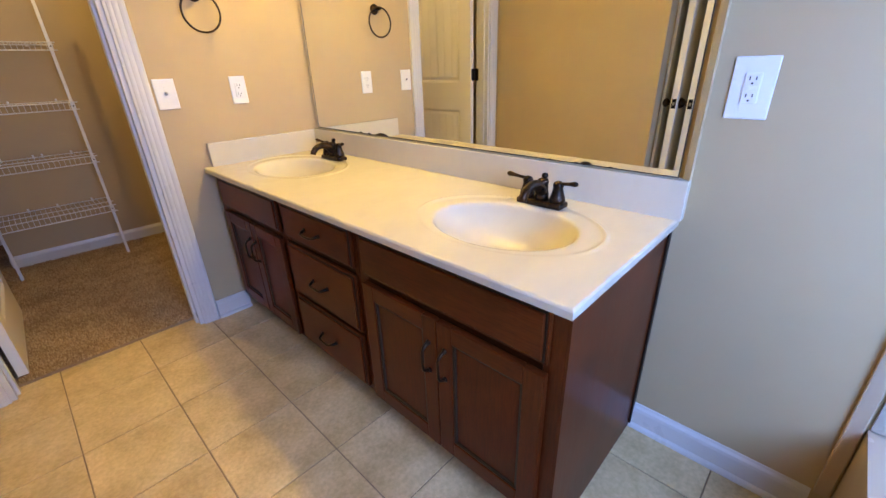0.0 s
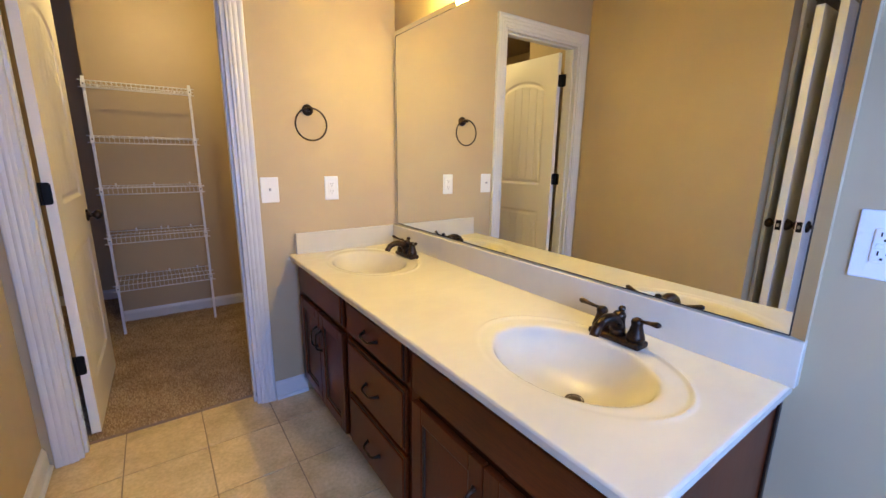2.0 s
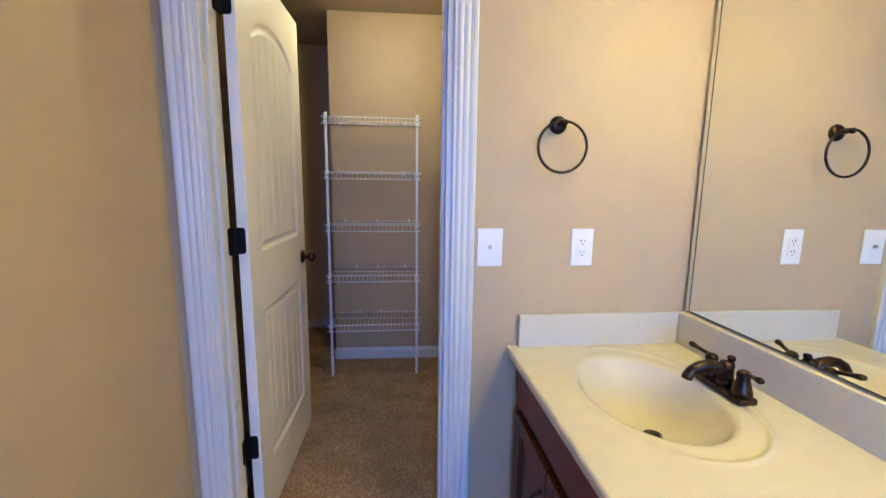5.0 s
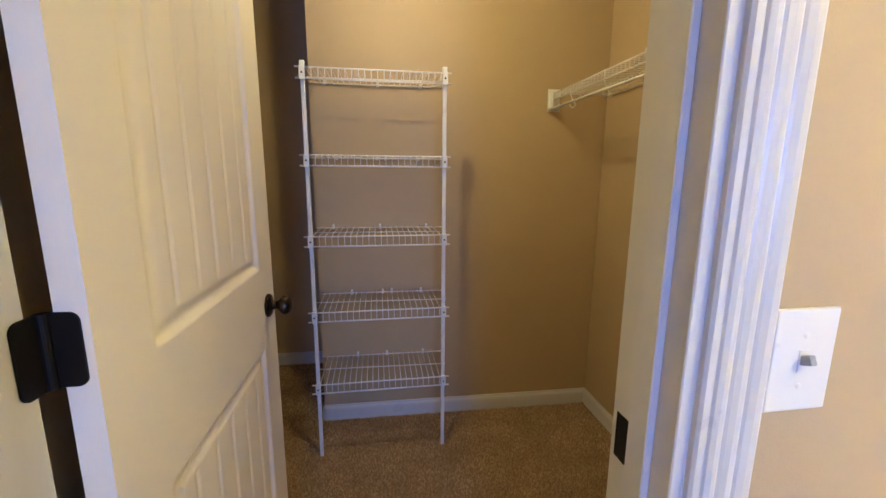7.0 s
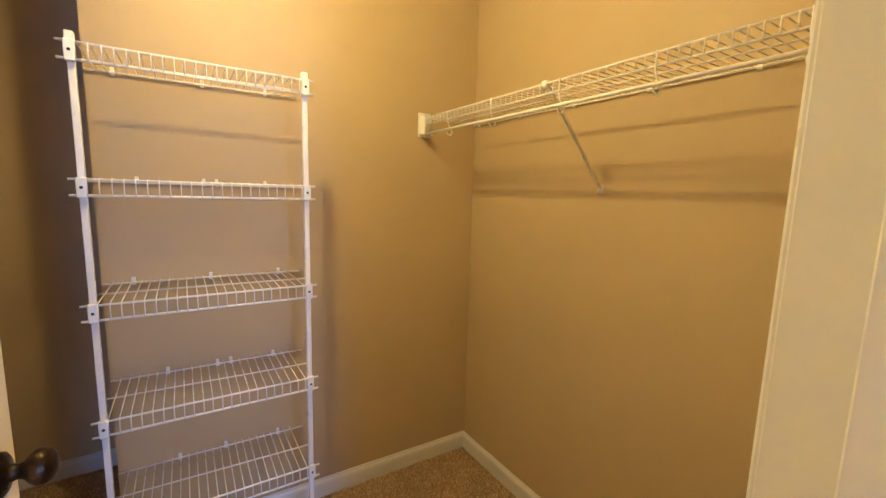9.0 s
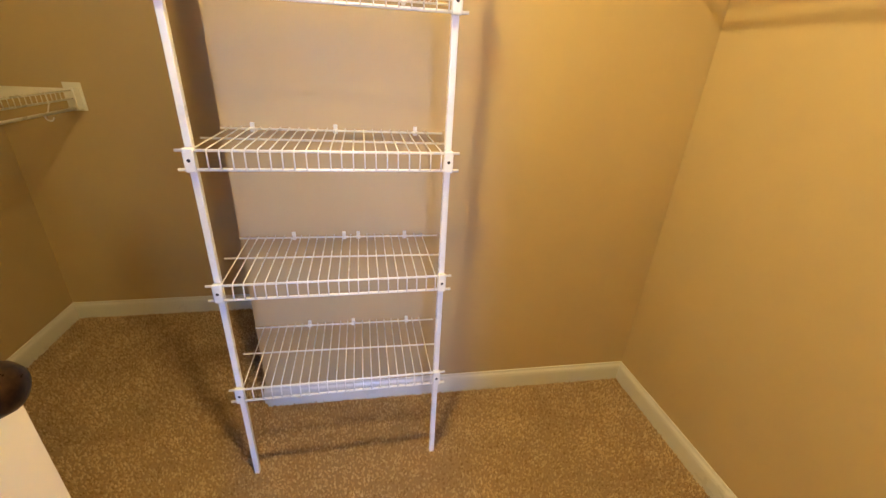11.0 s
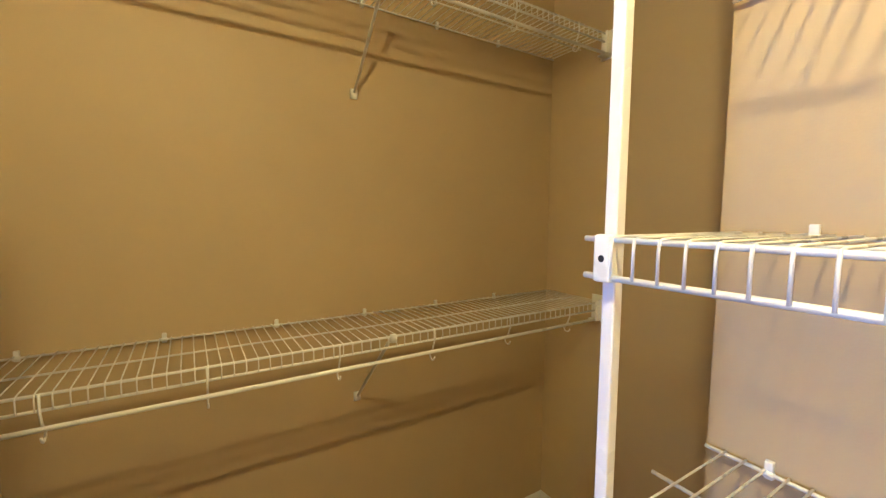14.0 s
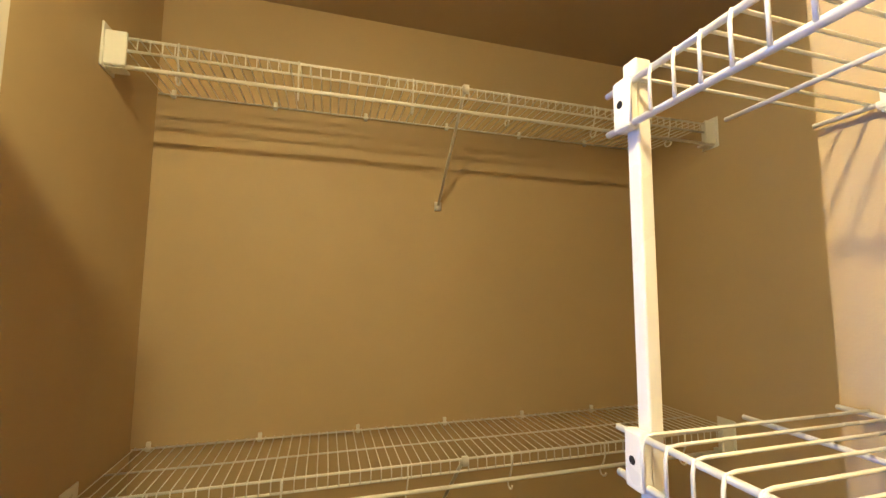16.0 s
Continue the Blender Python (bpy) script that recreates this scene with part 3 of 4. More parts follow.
def sink_cabinet(y0, y1, label, near):
    root, put = vanity_unit("sink_cabinet", y0, y1, label)
    face_frame(put, y0, y1, y0 + 0.05, y1 - 0.05, ((0.0995, 0.14), (0.55, 0.63), (0.72, V_TOP)))
    a, b = y0 + 0.034, y1 - 0.034 if near else y1 - 0.060
    d = put("false_front", slab_front(a, b, 0.603, 0.742), M_WOOD_H)
    part("bead", front_line(a, b, 0.603, 0.742), M_GLAZE, d, "dark glazed line")
    mid = (a + b) / 2
    inv = Matrix.Translation(-root.location)
    for p, q, h in ((a, mid - 0.002, mid - 0.030), (mid + 0.002, b, mid + 0.030)):
        cabinet_door(root, p, q, 0.116, 0.578, h)
        for ch in root.children:
            if ch.name.startswith("cabinet_door"):
                ch.matrix_parent_inverse = inv
    for s0, s1 in ((y0 + 0.0005, y0 + 0.018), (y1 - 0.018, y1 - 0.0005)):
        put("side_panel", boxes((V_FRONT + 0.0192, EAST - 0.002, s0, s1, 0.6205, V_TOP)), M_WOOD_V)
    if near:
        put("end_panel", boxes((V_FRONT + 0.075, EAST - 0.0022, y0 - 0.006, y0, 0.001, 0.0995), (V_FRONT, EAST - 0.0022, y0 - 0.006, y0, 0.0995, V_TOP)), M_WOOD_V)
        put("scribe_strip", boxes((EAST - 0.020, EAST - 0.0022, y0 - 0.0125, y0 - 0.0062, 0.002, V_TOP), bevel=0.002), M_GLAZE, "dark scribe strip at the wall")
    return root


def drawer_cabinet(y0, y1):
    root, put = vanity_unit("drawer_cabinet", y0, y1, "cherry-stained three-drawer vanity cabinet with bronze pulls")
    face_frame(put, y0, y1, y0 + 0.025, y1 - 0.025, ((0.0995, 0.13), (0.33, 0.375), (0.56, 0.62), (0.73, V_TOP)))
    for z0, z1 in ((0.120, 0.342), (0.358, 0.578), (0.603, 0.742)):
        d = put("drawer_front", slab_front(y0 + 0.014, y1 - 0.014, z0, z1), M_WOOD_H)
        part("bead", front_line(y0 + 0.014, y1 - 0.014, z0, z1), M_GLAZE, d, "dark glazed line")
        arch_pull("pull", d, (V_FRONT - 0.0205, (y0 + y1) / 2, (z0 + z1) / 2), False)


sink_cabinet(V_NEAR, 1.112, "cherry-stained double-door sink cabinet with exposed end panel", True)
drawer_cabinet(1.1125, 1.590)
sink_cabinet(1.5905, V_FAR, "cherry-stained double-door sink cabinet against the wall", False)

# worktop with two moulded oval basins
C_X0, C_X1, C_Y0, C_Y1, C_Z = 0.670, EAST - 0.002, 0.375, NORTH - 0.002, 0.780
BASINS = ((0.960, 0.746), (0.960, 1.930))


def top_height(X, Y):
    z = np.full_like(X, C_Z)
    for cx, cy in BASINS:
        r = np.sqrt(((X - cx) / 0.164) ** 2 + ((Y - cy) / 0.218) ** 2)
        ro = np.sqrt(((X - cx - 0.012) / 0.208) ** 2 + ((Y - cy) / 0.285) ** 2)
        bowl = 0.112 * np.clip(1 - np.clip(r, 0, 1) ** 2.3, 0, 1) ** 0.85
        shoulder = 0.0035 * np.clip((1.10 - r) / 0.10, 0, 1) ** 2
        rear = np.clip((X - cx + 0.09) / 0.10, 0, 1)
        ring = 0.0046 * rear * np.exp(-(((ro - 1.0) / 0.016) ** 2)) - 0.0020 * np.clip((1.0 - ro) / 0.05, 0, 1)
        z = z - bowl - shoulder + ring
    edge = np.minimum(np.minimum(X - C_X0, Y - C_Y0), 0.02)
    return z - 0.006 * (1 - np.clip(edge / 0.006, 0, 1)) ** 2


def worktop():
    xs = np.concatenate([C_X0 + np.array([0, 0.001, 0.002, 0.004, 0.006]), np.linspace(C_X0 + 0.012, C_X1, 112)])
    ys = np.concatenate([C_Y0 + np.array([0, 0.001, 0.002, 0.004, 0.006]), np.linspace(C_Y0 + 0.012, C_Y1, 330)])
    me = grid_mesh("worktop", xs, ys, lambda X, Y: (X, Y, top_height(X, Y)), M_MARBLE)
    bm = bmesh.new()
    bm.from_mesh(me)
    bpy.data.meshes.remove(me)
    b, t = V_TOP + 0.001, C_Z - 0.006
    for p, q in (((C_X0, C_Y0), (C_X0, C_Y1)), ((C_X0, C_Y0), (C_X1, C_Y0))):
        bm.faces.new([bm.verts.new((*p, b)), bm.verts.new((*q, b)), bm.verts.new((*q, t)), bm.verts.new((*p, t))])
    for x0, x1, y0, y1 in ((C_X0, C_X0 + 0.06, C_Y0, C_Y1), (C_X0 + 0.06, C_X1, C_Y0, C_Y0 + 0.05)):
        bm.faces.new([bm.verts.new(v) for v in ((x0, y0, b), (x1, y0, b), (x1, y1, b), (x0, y1, b))])
    out = bpy.data.meshes.new("worktop")
    bm.to_mesh(out)
    bm.free()
    out.materials.append(M_MARBLE)
    ob = tagged(part("worktop", out, M_MARBLE), "cream cultured marble vanity top with two moulded oval basins", "worktop")
    part("backsplash", boxes((EAST - 0.027, EAST + 0.020, C_Y0 - 0.008, C_Y1, C_Z - 0.002, 0.890), bevel=0.004, segments=3), M_MARBLE, ob)
    part("side_splash", boxes((C_X0 + 0.036, EAST - 0.0275, C_Y1 - 0.020, C_Y1 - 0.0005, C_Z - 0.002, 0.889), bevel=0.004, segments=3), M_MARBLE, ob)
    for cx, cy in BASINS:
        cx, cy = cx + 0.016, cy - 0.020
        z = float(top_height(np.array([cx]), np.array([cy]))[0])
        part("drain", lathe(bmesh.new(), [(0.0, 0.007), (0.013, 0.0065), (0.0175, 0.0035), (0.018, 0.0015), (0.021, 0.0035), (0.0245, 0.003), (0.026, 0.0), (0.0, -0.002)], pose(cx, cy, z), 24), M_BRONZE, ob, "dark bronze pop-up drain", True)
    return ob


worktop()


def faucet(m):
    root = empty("faucet", (0, 0, 0), "oil-rubbed bronze two-handle centerset faucet", "faucet", "vanity faucets")
    bm = boxes((-0.026, 0.026, -0.078, 0.078, 0.0, 0.019), bevel=0.008, segments=3)
    part("base", bm, M_BRONZE, root, "", True)
    for s in (-1, 1):
        bm = lathe(bmesh.new(), [(0.0, 0.0), (0.024, 0.0), (0.0235, 0.012), (0.018, 0.030), (0.0145, 0.044), (0.0155, 0.048), (0.0165, 0.054), (0.013, 0.061), (0.006, 0.065), (0.0, 0.066)], pose(0, s * 0.053, 0.0185), 20)
        part("handle_body", bm, M_BRONZE, root, "", True)
        bm = bmesh.new()
        tube(bm, [(0, s * 0.056, 0.076), (-0.004, s * 0.075, 0.079), (-0.010, s * 0.095, 0.083), (-0.014, s * 0.112, 0.086), (-0.016, s * 0.120, 0.087)], [0.0055, 0.0048, 0.0058, 0.0085, 0.005], 12)
        part("lever", bm, M_BRONZE, root, "", True)
    bm = lathe(bmesh.new(), [(0.0, 0.0), (0.022, 0.0), (0.021, 0.015), (0.0175, 0.032), (0.017, 0.048), (0.0185, 0.056), (0.015, 0.064), (0.0, 0.068)], pose(0, 0, 0.0185), 20)
    part("body", bm, M_BRONZE, root, "", True)
    bm = bmesh.new()
    pts = [(0.000, 0, 0.036), (-0.014, 0, 0.056), (-0.034, 0, 0.070), (-0.056, 0, 0.075), (-0.078, 0, 0.072), (-0.097, 0, 0.062), (-0.108, 0, 0.047), (-0.110, 0, 0.040)]
    tube(bm, pts, [0.019, 0.018, 0.0165, 0.0150, 0.0138, 0.0132, 0.0135, 0.0135], 14)
    part("spout", bm, M_BRONZE, root, "", True)
    bm = bmesh.new()
    tube(bm, [(0.010, 0, 0.06), (0.010, 0, 0.084)], 0.0040, 8)
    lathe(bm, [(0.0, 0.0), (0.007, 0.002), (0.0105, 0.009), (0.0085, 0.016), (0.0, 0.019)], pose(0.010, 0, 0.081), 14)
    part("lift_rod", bm, M_BRONZE, root, "", True)
    root.matrix_world = m
    return root


first = faucet(pose(1.163, 0.738, C_Z - 0.0005))
copy_thing(first, pose(1.163, 1.912, C_Z - 0.0005))


# bevelled wall mirror
def wall_mirror():
    y0, y1, z0, z1, w = 0.368, NORTH - 0.012, 0.8915, 1.925, 0.026
    wb = 0.006
    xi, xo = EAST - 0.0070, EAST - 0.0022
    root = empty("mirror", (EAST, (y0 + y1) / 2, z0), "large clear wall mirror with polished edges above the vanity", "mirror")
    inv = Matrix.Translation(-root.location)

    def put(pn, bm, mat, text=""):
        ob = part(pn, bm, mat, root, text)
        ob.matrix_parent_inverse = inv

    put("pane", boxes((xi, EAST - 0.001, y0 + w, y1 - w, z0 + wb, z1 - w)), M_MIRROR)
    a, b, c, d = (y0, z0), (y1, z0), (y1, z1), (y0, z1)
    ai, bi, ci, di = (y0 + w, z0 + wb), (y1 - w, z0 + wb), (y1 - w, z1 - w), (y0 + w, z1 - w)
    for p, q, r, s in ((a, b, bi, ai), (b, c, ci, bi), (c, d, di, ci), (d, a, ai, di)):
        bm = bmesh.new()
        f = [bm.verts.new((xo, *p)), bm.verts.new((xo, *q)), bm.verts.new((xi, *r)), bm.verts.new((xi, *s))]
        g = [bm.verts.new((EAST - 0.001, v.co.y, v.co.z)) for v in f]
        bm.faces.new(f)
        bm.faces.new(g[::-1])
        for k in range(4):
            bm.faces.new((f[k], f[(k + 1) % 4], g[(k + 1) % 4], g[k]))
        put("bevel", bm, M_MIRROR)
    bm = prism([(EAST - 0.0008, y0), (EAST - 0.0008, y1), (EAST + 0.030, y1), (EAST + 0.030, y0)], z0, z1)
    put("backing", bm, M_WALL, "tan backing behind the mirror")
    e = 0.0016
    for sp in ((y0 + w - e, y0 + w + e, z0 + wb, z1 - w), (y1 - w - e, y1 - w + e, z0 + wb, z1 - w), (y0 + w, y1 - w, z0 + wb - e, z0 + wb + e), (y0 + w, y1 - w, z1 - w - e, z1 - w + e)):
        put("groove", boxes((xi - 0.0006, xi + 0.001, *sp)), M_SLOT)
    pivot = Matrix.Translation((EAST, y1, 0))
    root.matrix_world = pivot @ pose(0.002, 0, 0, 0, 0, -0.65) @ pivot.inverted() @ root.matrix_world


wall_mirror()


# vanity light bar with bell glass shades
def vanity_light(ys, z):
    root = empty("vanity_light", (EAST, sum(ys) / len(ys), z), "bronze vanity light bar with lit glass shades over the mirror", "wall lamp")
    inv = Matrix.Translation(-root.location)

    def put(pn, bm, mat, text="", smooth=False):
        ob = part(pn, bm, mat, root, text, smooth)
        ob.matrix_parent_inverse = inv

    put("backplate", boxes((EAST - 0.022, EAST - 0.001, min(ys) - 0.09, max(ys) + 0.09, z + 0.135, z + 0.195), bevel=0.006), M_BRONZE)
    for y in ys:
        bm = bmesh.new()
        tube(bm, [(EAST - 0.02, y, z + 0.165), (EAST - 0.06, y, z + 0.185), (EAST - 0.10, y, z + 0.175), (EAST - 0.118, y, z + 0.145)], 0.007, 10)
        lathe(bm, [(0.0, 0.02), (0.018, 0.018), (0.026, 0.0), (0.0, -0.002)], pose(EAST - 0.118, y, z + 0.125), 16)
        put("arm", bm, M_BRONZE, "", True)
        put("shade", lathe(bmesh.new(), [(0.024, 0.124), (0.034, 0.110), (0.044, 0.080), (0.050, 0.045), (0.060, 0.012), (0.066, 0.0), (0.063, 0.0), (0.047, 0.045), (0.041, 0.080), (0.031, 0.108), (0.0, 0.118)], pose(EAST - 0.118, y, z), 28),
            M_SHADE, "lit frosted glass bell shade", True)
        put("bulb", lathe(bmesh.new(), [(0.0, 0.012), (0.012, 0.014), (0.022, 0.022), (0.026, 0.036), (0.022, 0.052), (0.013, 0.068), (0.0, 0.070)], pose(EAST - 0.118, y, z + 0.004), 20), M_BULB, "lit warm bulb", True)


vanity_light((0.90, 1.19, 1.48, 1.77), 2.000)


# towel rings
def towel_ring(m):
    root = empty("towel_ring", (0, 0, 0), "dark bronze towel ring mounted on the wall", "towel ring", "towel rings")
    part("rose", lathe(bmesh.new(), [(0.0, 0.016), (0.016, 0.0155), (0.024, 0.011), (0.0275, 0.005), (0.028, 0.0), (0.0, 0.0)], pose(0, 0, 0, 90), 24), M_BRONZE, root, "", True)
    bm = bmesh.new()
    tube(bm, [(0, -0.012, 0), (0, -0.030, 0), (0, -0.046, 0.001), (0, -0.056, 0.0)], [0.009, 0.0075, 0.0085, 0.010], 12)
    part("post", bm, M_BRONZE, root, "", True)
    bm = bmesh.new()
    tube(bm, [(0.076 * math.sin(k * math.tau / 40), -0.048, -0.070 + 0.076 * math.cos(k * math.tau / 40)) for k in range(40)], 0.0043, 8, True)
    part("ring", bm, M_BRONZE, root, "", True)
    root.matrix_world = m
    return root


ring = towel_ring(pose(0.808, NORTH, 1.495))
copy_thing(ring, pose(EAST, 0.205, 1.530, 0, 0, -90))


# wall plates
def plate(name, m, kind, label, category, w=0.082, h=0.122):
    root = empty(name, (0, 0, 0), label, category)
    part("cover", boxes((-w / 2, w / 2, -0.0055, 0, -h / 2, h / 2), bevel=0.0035, segments=3), M_PLASTIC, root)
    if kind == "switch":
        part("toggle_slot", boxes((-0.006, 0.006, -0.0065, -0.005, -0.013, 0.013)), M_PLASTIC, root)
        bm = boxes((-0.0042, 0.0042, -0.018, -0.004, -0.005, 0.006), bevel=0.0015)
        bmesh.ops.rotate(bm, verts=bm.verts, cent=(0, -0.005, 0), matrix=Matrix.Rotation(radians(-22), 3, "X"))
        part("toggle", bm, M_TOGGLE, root, "small grey toggle")
        for z in (-0.030, 0.030):
            part("screw", lathe(bmesh.new(), [(0.0, 0.0012), (0.003, 0.0008), (0.0034, 0.0)], pose(0, -0.0055, z, 90), 10), M_PLASTIC, root)
    else:
        if kind == "decora":
            part("insert", boxes((-0.0165, 0.0165, -0.0075, -0.005, -0.0335, 0.0335), bevel=0.001), M_PLASTIC, root)
            part("reset_button", boxes((-0.011, -0.001, -0.009, -0.007, -0.0035, 0.0035), (0.001, 0.011, -0.009, -0.007, -0.0035, 0.0035), bevel=0.0006), M_PLASTIC, root)
            mid = 0.0185
        else:
            mid = 0.0195
            part("screw", lathe(bmesh.new(), [(0.0, 0.0012), (0.003, 0.0008), (0.0034, 0.0)], pose(0, -0.0055, 0, 90), 10), M_SCREW, root)
        for z in (-mid, mid):
            r = part("receptacle", lathe(bmesh.new(), [(0.0, 0.003), (0.0155, 0.0028), (0.0168, 0.001), (0.017, 0.0)], pose(0, -0.0052, z, 90), 24) if kind != "decora" else boxes((-0.0145, 0.0145, -0.0082, -0.0072, z - 0.0125, z + 0.0125), bevel=0.0004), M_PLASTIC, root)
            for x, hh in ((-0.0062, 0.0042), (0.0062, 0.0034)):
                part("slot", boxes((x - 0.0011, x + 0.0011, -0.0092, -0.0076, z + 0.0035 - hh, z + 0.0035 + hh)), M_SLOT, r)
            part("earth_hole", lathe(bmesh.new(), [(0.0, 0.0012), (0.0024, 0.001), (0.0024, 0.0)], pose(0, -0.0079, z - 0.0075, 90), 10), M_SLOT, r)
    root.matrix_world = m
    return root


plate("light_switch", pose(0.603, NORTH, 1.111), "switch", "white toggle light switch plate beside the closet door", "switch")
plate("outlet", pose(0.910, NORTH, 1.111), "decora", "white outlet plate over the vanity splash", "outlet", 0.073)
plate("outlet", pose(EAST, 0.289, 1.118, 0, 0, -90), "decora", "white safety outlet plate on the wall beside the mirror", "outlet", 0.086, 0.136)

# ---- tub under the window ----
def bathtub():
    y0, y1, h = SOUTH + 0.002, -0.125, 0.35
    root = empty("bathtub", ((WEST + EAST) / 2, (y0 + y1) / 2, 0), "almond bathtub set against the wall under the window", "bathtub")
    inv = Matrix.Translation(-root.location)
    xs, ys = np.linspace(WEST + 0.002, EAST - 0.002, 70), np.linspace(y0, y1, 40)

    def place(X, Y):
        r = (np.abs((X - (WEST + EAST) / 2) / 0.70) ** 4 + np.abs((Y - (y0 + y1) / 2) / 0.31) ** 4) ** 0.25
        return X, Y, h - 0.33 * np.clip(1.02 - r, 0, 0.35) / 0.35 * np.clip(1.02 - r, 0, 1) ** 0.25

    ob = part("basin", grid_mesh("basin", xs, ys, place, M_TUB), M_TUB, root)
    ob.matrix_parent_inverse = inv
    ob = part("apron", boxes((WEST + 0.002, EAST - 0.002, y1 - 0.02, y1, 0.001, h - 0.001), bevel=0.004), M_BEIGE, root, "beige tub apron")
    ob.matrix_parent_inverse = inv


bathtub()
structure("tub_surround", boxes((EAST - 0.012, EAST - 0.001, SOUTH + 0.002, -0.128, 0.355, 1.9)), M_TUB, "almond wall surround panel over the tub", "wall panel")
structure("trim", boxes((EAST - 0.016, EAST - 0.001, -0.120, -0.088, 0.10, 1.92), bevel=0.003), M_BEIGE, "beige upright trim at the tub surround", "trim")


# window over the tub
def window():
    root = empty("window_1", ((WX0 + WX1) / 2, SOUTH, WZ0), "white framed window over the bathtub", "window", "", "structure")
    inv = Matrix.Translation(-root.location)

    def put(pn, bm, mat):
        ob = part(pn, bm, mat, root)
        ob.matrix_parent_inverse = inv
        return ob

    y0, y1 = SOUTH - 0.09, SOUTH - 0.05
    m = (WZ0 + WZ1) / 2
    put("window_frame", boxes((WX0, WX0 + 0.05, y0, y1, WZ0, WZ1), (WX1 - 0.05, WX1, y0, y1, WZ0, WZ1), (WX0 + 0.05, WX1 - 0.05, y0, y1, WZ0, WZ0 + 0.05), (WX0 + 0.05, WX1 - 0.05, y0, y1, WZ1 - 0.05, WZ1),
                              (WX0 + 0.05, WX1 - 0.05, y0, y1, m - 0.02, m + 0.02)), M_TRIM)
    for a, b in ((WZ0 + 0.05, m - 0.02), (m + 0.02, WZ1 - 0.05)):
        p = put("pane", boxes((WX0 + 0.05, WX1 - 0.05, SOUTH - 0.072, SOUTH - 0.068, a, b)), M_GLASS)
        p.visible_shadow = False
    put("window_sill", boxes((WX0 - 0.04, WX1 + 0.04, SOUTH - 0.049, SOUTH + 0.03, WZ0 - 0.02, WZ0 - 0.001), bevel=0.004), M_TRIM)


window()


# ---- wire shelving ----
def wires(name, root, pts_list, r, sides=6, label=""):
    bm = bmesh.new()
    for pts in pts_list:
        tube(bm, pts, r, sides)
    return part(name, bm, M_WIRE, root, label, True)


def clip_mesh():
    bm = boxes((-0.0055, 0.0055, -0.009, 0.0, -0.010, 0.016), bevel=0.0022, segments=2)
    tube(bm, [(-0.007, -0.008, -0.002), (0.007, -0.008, -0.002)], 0.005, 8)
    return mesh_of(bm, "wall_clip", M_PLASTIC)


CLIP = clip_mesh()


def rack():
    """A free shelf rack on two front posts, clipped to the wall behind."""
    xl, xr, yf, yb = -0.143, 0.425, 3.652, C_BACK - 0.009
    root = empty("wire_rack", ((xl + xr) / 2, 3.78, 0), "white epoxy wire rack with five shelves on two posts", "shelf rack")
    inv = Matrix.Translation(-root.location)

    def own(ob, parent=None):
        ob.parent = parent or root
        if not parent:
            ob.matrix_parent_inverse = inv
        return ob

    for x in (xl, xr):
        p = own(part("post", boxes((x - 0.008, x + 0.008, 3.659, 3.675, 0.004, 1.722), bevel=0.003, segments=3), M_WIRE, root))
        part("cap", boxes((x - 0.0098, x + 0.0098, 3.6572, 3.6768, 1.7225, 1.747), bevel=0.004, segments=3), M_PLASTIC, p)
    n = 22
    deck_x = [xl + 0.0104 + k * 0.0257 for k in range(n)]
    for z, clips in ((0.355, (0.02, 0.17, 0.36)), (0.694, (0.0, 0.155, 0.20, 0.35)), (1.028, (-0.078, 0.148, 0.378)), (1.363, (-0.05, 0.14, 0.18, 0.34)), (1.699, (-0.092, 0.15, 0.35))):
        hi, lo = z + 0.021, z - 0.021
        deck, lip = hi, lo
        def long_wire(name, x0, y0, x1, y1, zz, r, parent):
            return part(name, tube(bmesh.new(), [(x0, y0, zz), (x1, y1, zz)], r, 8), M_WIRE, parent, "", True)

        shelf = own(long_wire("shelf", xl - 0.026, yf, xr + 0.026, yf, hi, 0.0033, root))
        long_wire("lip_wire", xl - 0.026, yf, xr + 0.026, yf, lo, 0.0037, shelf)
        long_wire("back_wire", xl - 0.018, yb, xr + 0.034, yb - 0.015, deck, 0.0030, shelf)
        long_wire("middle_wire", xl - 0.027, yf + 0.163, xr + 0.033, yf + 0.140, deck - 0.004, 0.0028, shelf)
        w = bmesh.new()
        tube(w, [(0, yb + 0.002, deck + 0.0035), (0, yf + 0.008, deck + 0.0035), (0, yf - 0.002, deck + 0.002), (0, yf - 0.0042, deck - 0.008), (0, yf - 0.0042, lip)], 0.0017, 6)
        data = mesh_of(w, "deck_wire", M_WIRE, True)
        for x in deck_x:
            ob = part("deck_wire", data, M_WIRE, shelf)
            ob.location.x = x + random.uniform(-0.0008, 0.0008)
        for x in (xl, xr):
            b = own(part("bracket", boxes((x - 0.0115, x + 0.0115, yf - 0.007, yf + 0.0065, z - 0.0265, z + 0.0265), bevel=0.005, segments=3), M_PLASTIC, root))
            part("screw", lathe(bmesh.new(), [(0.0, 0.0006), (0.0036, 0.0006), (0.004, 0.0)], pose(x, yf - 0.007, z, 90), 12), M_SLOT, b)
        for x in clips:
            c = part("wall_clip", CLIP, M_PLASTIC, shelf)
            c.location = (x, C_BACK - 0.0253 * (x - C_EDGE), deck + 0.001)
    return root


rack()


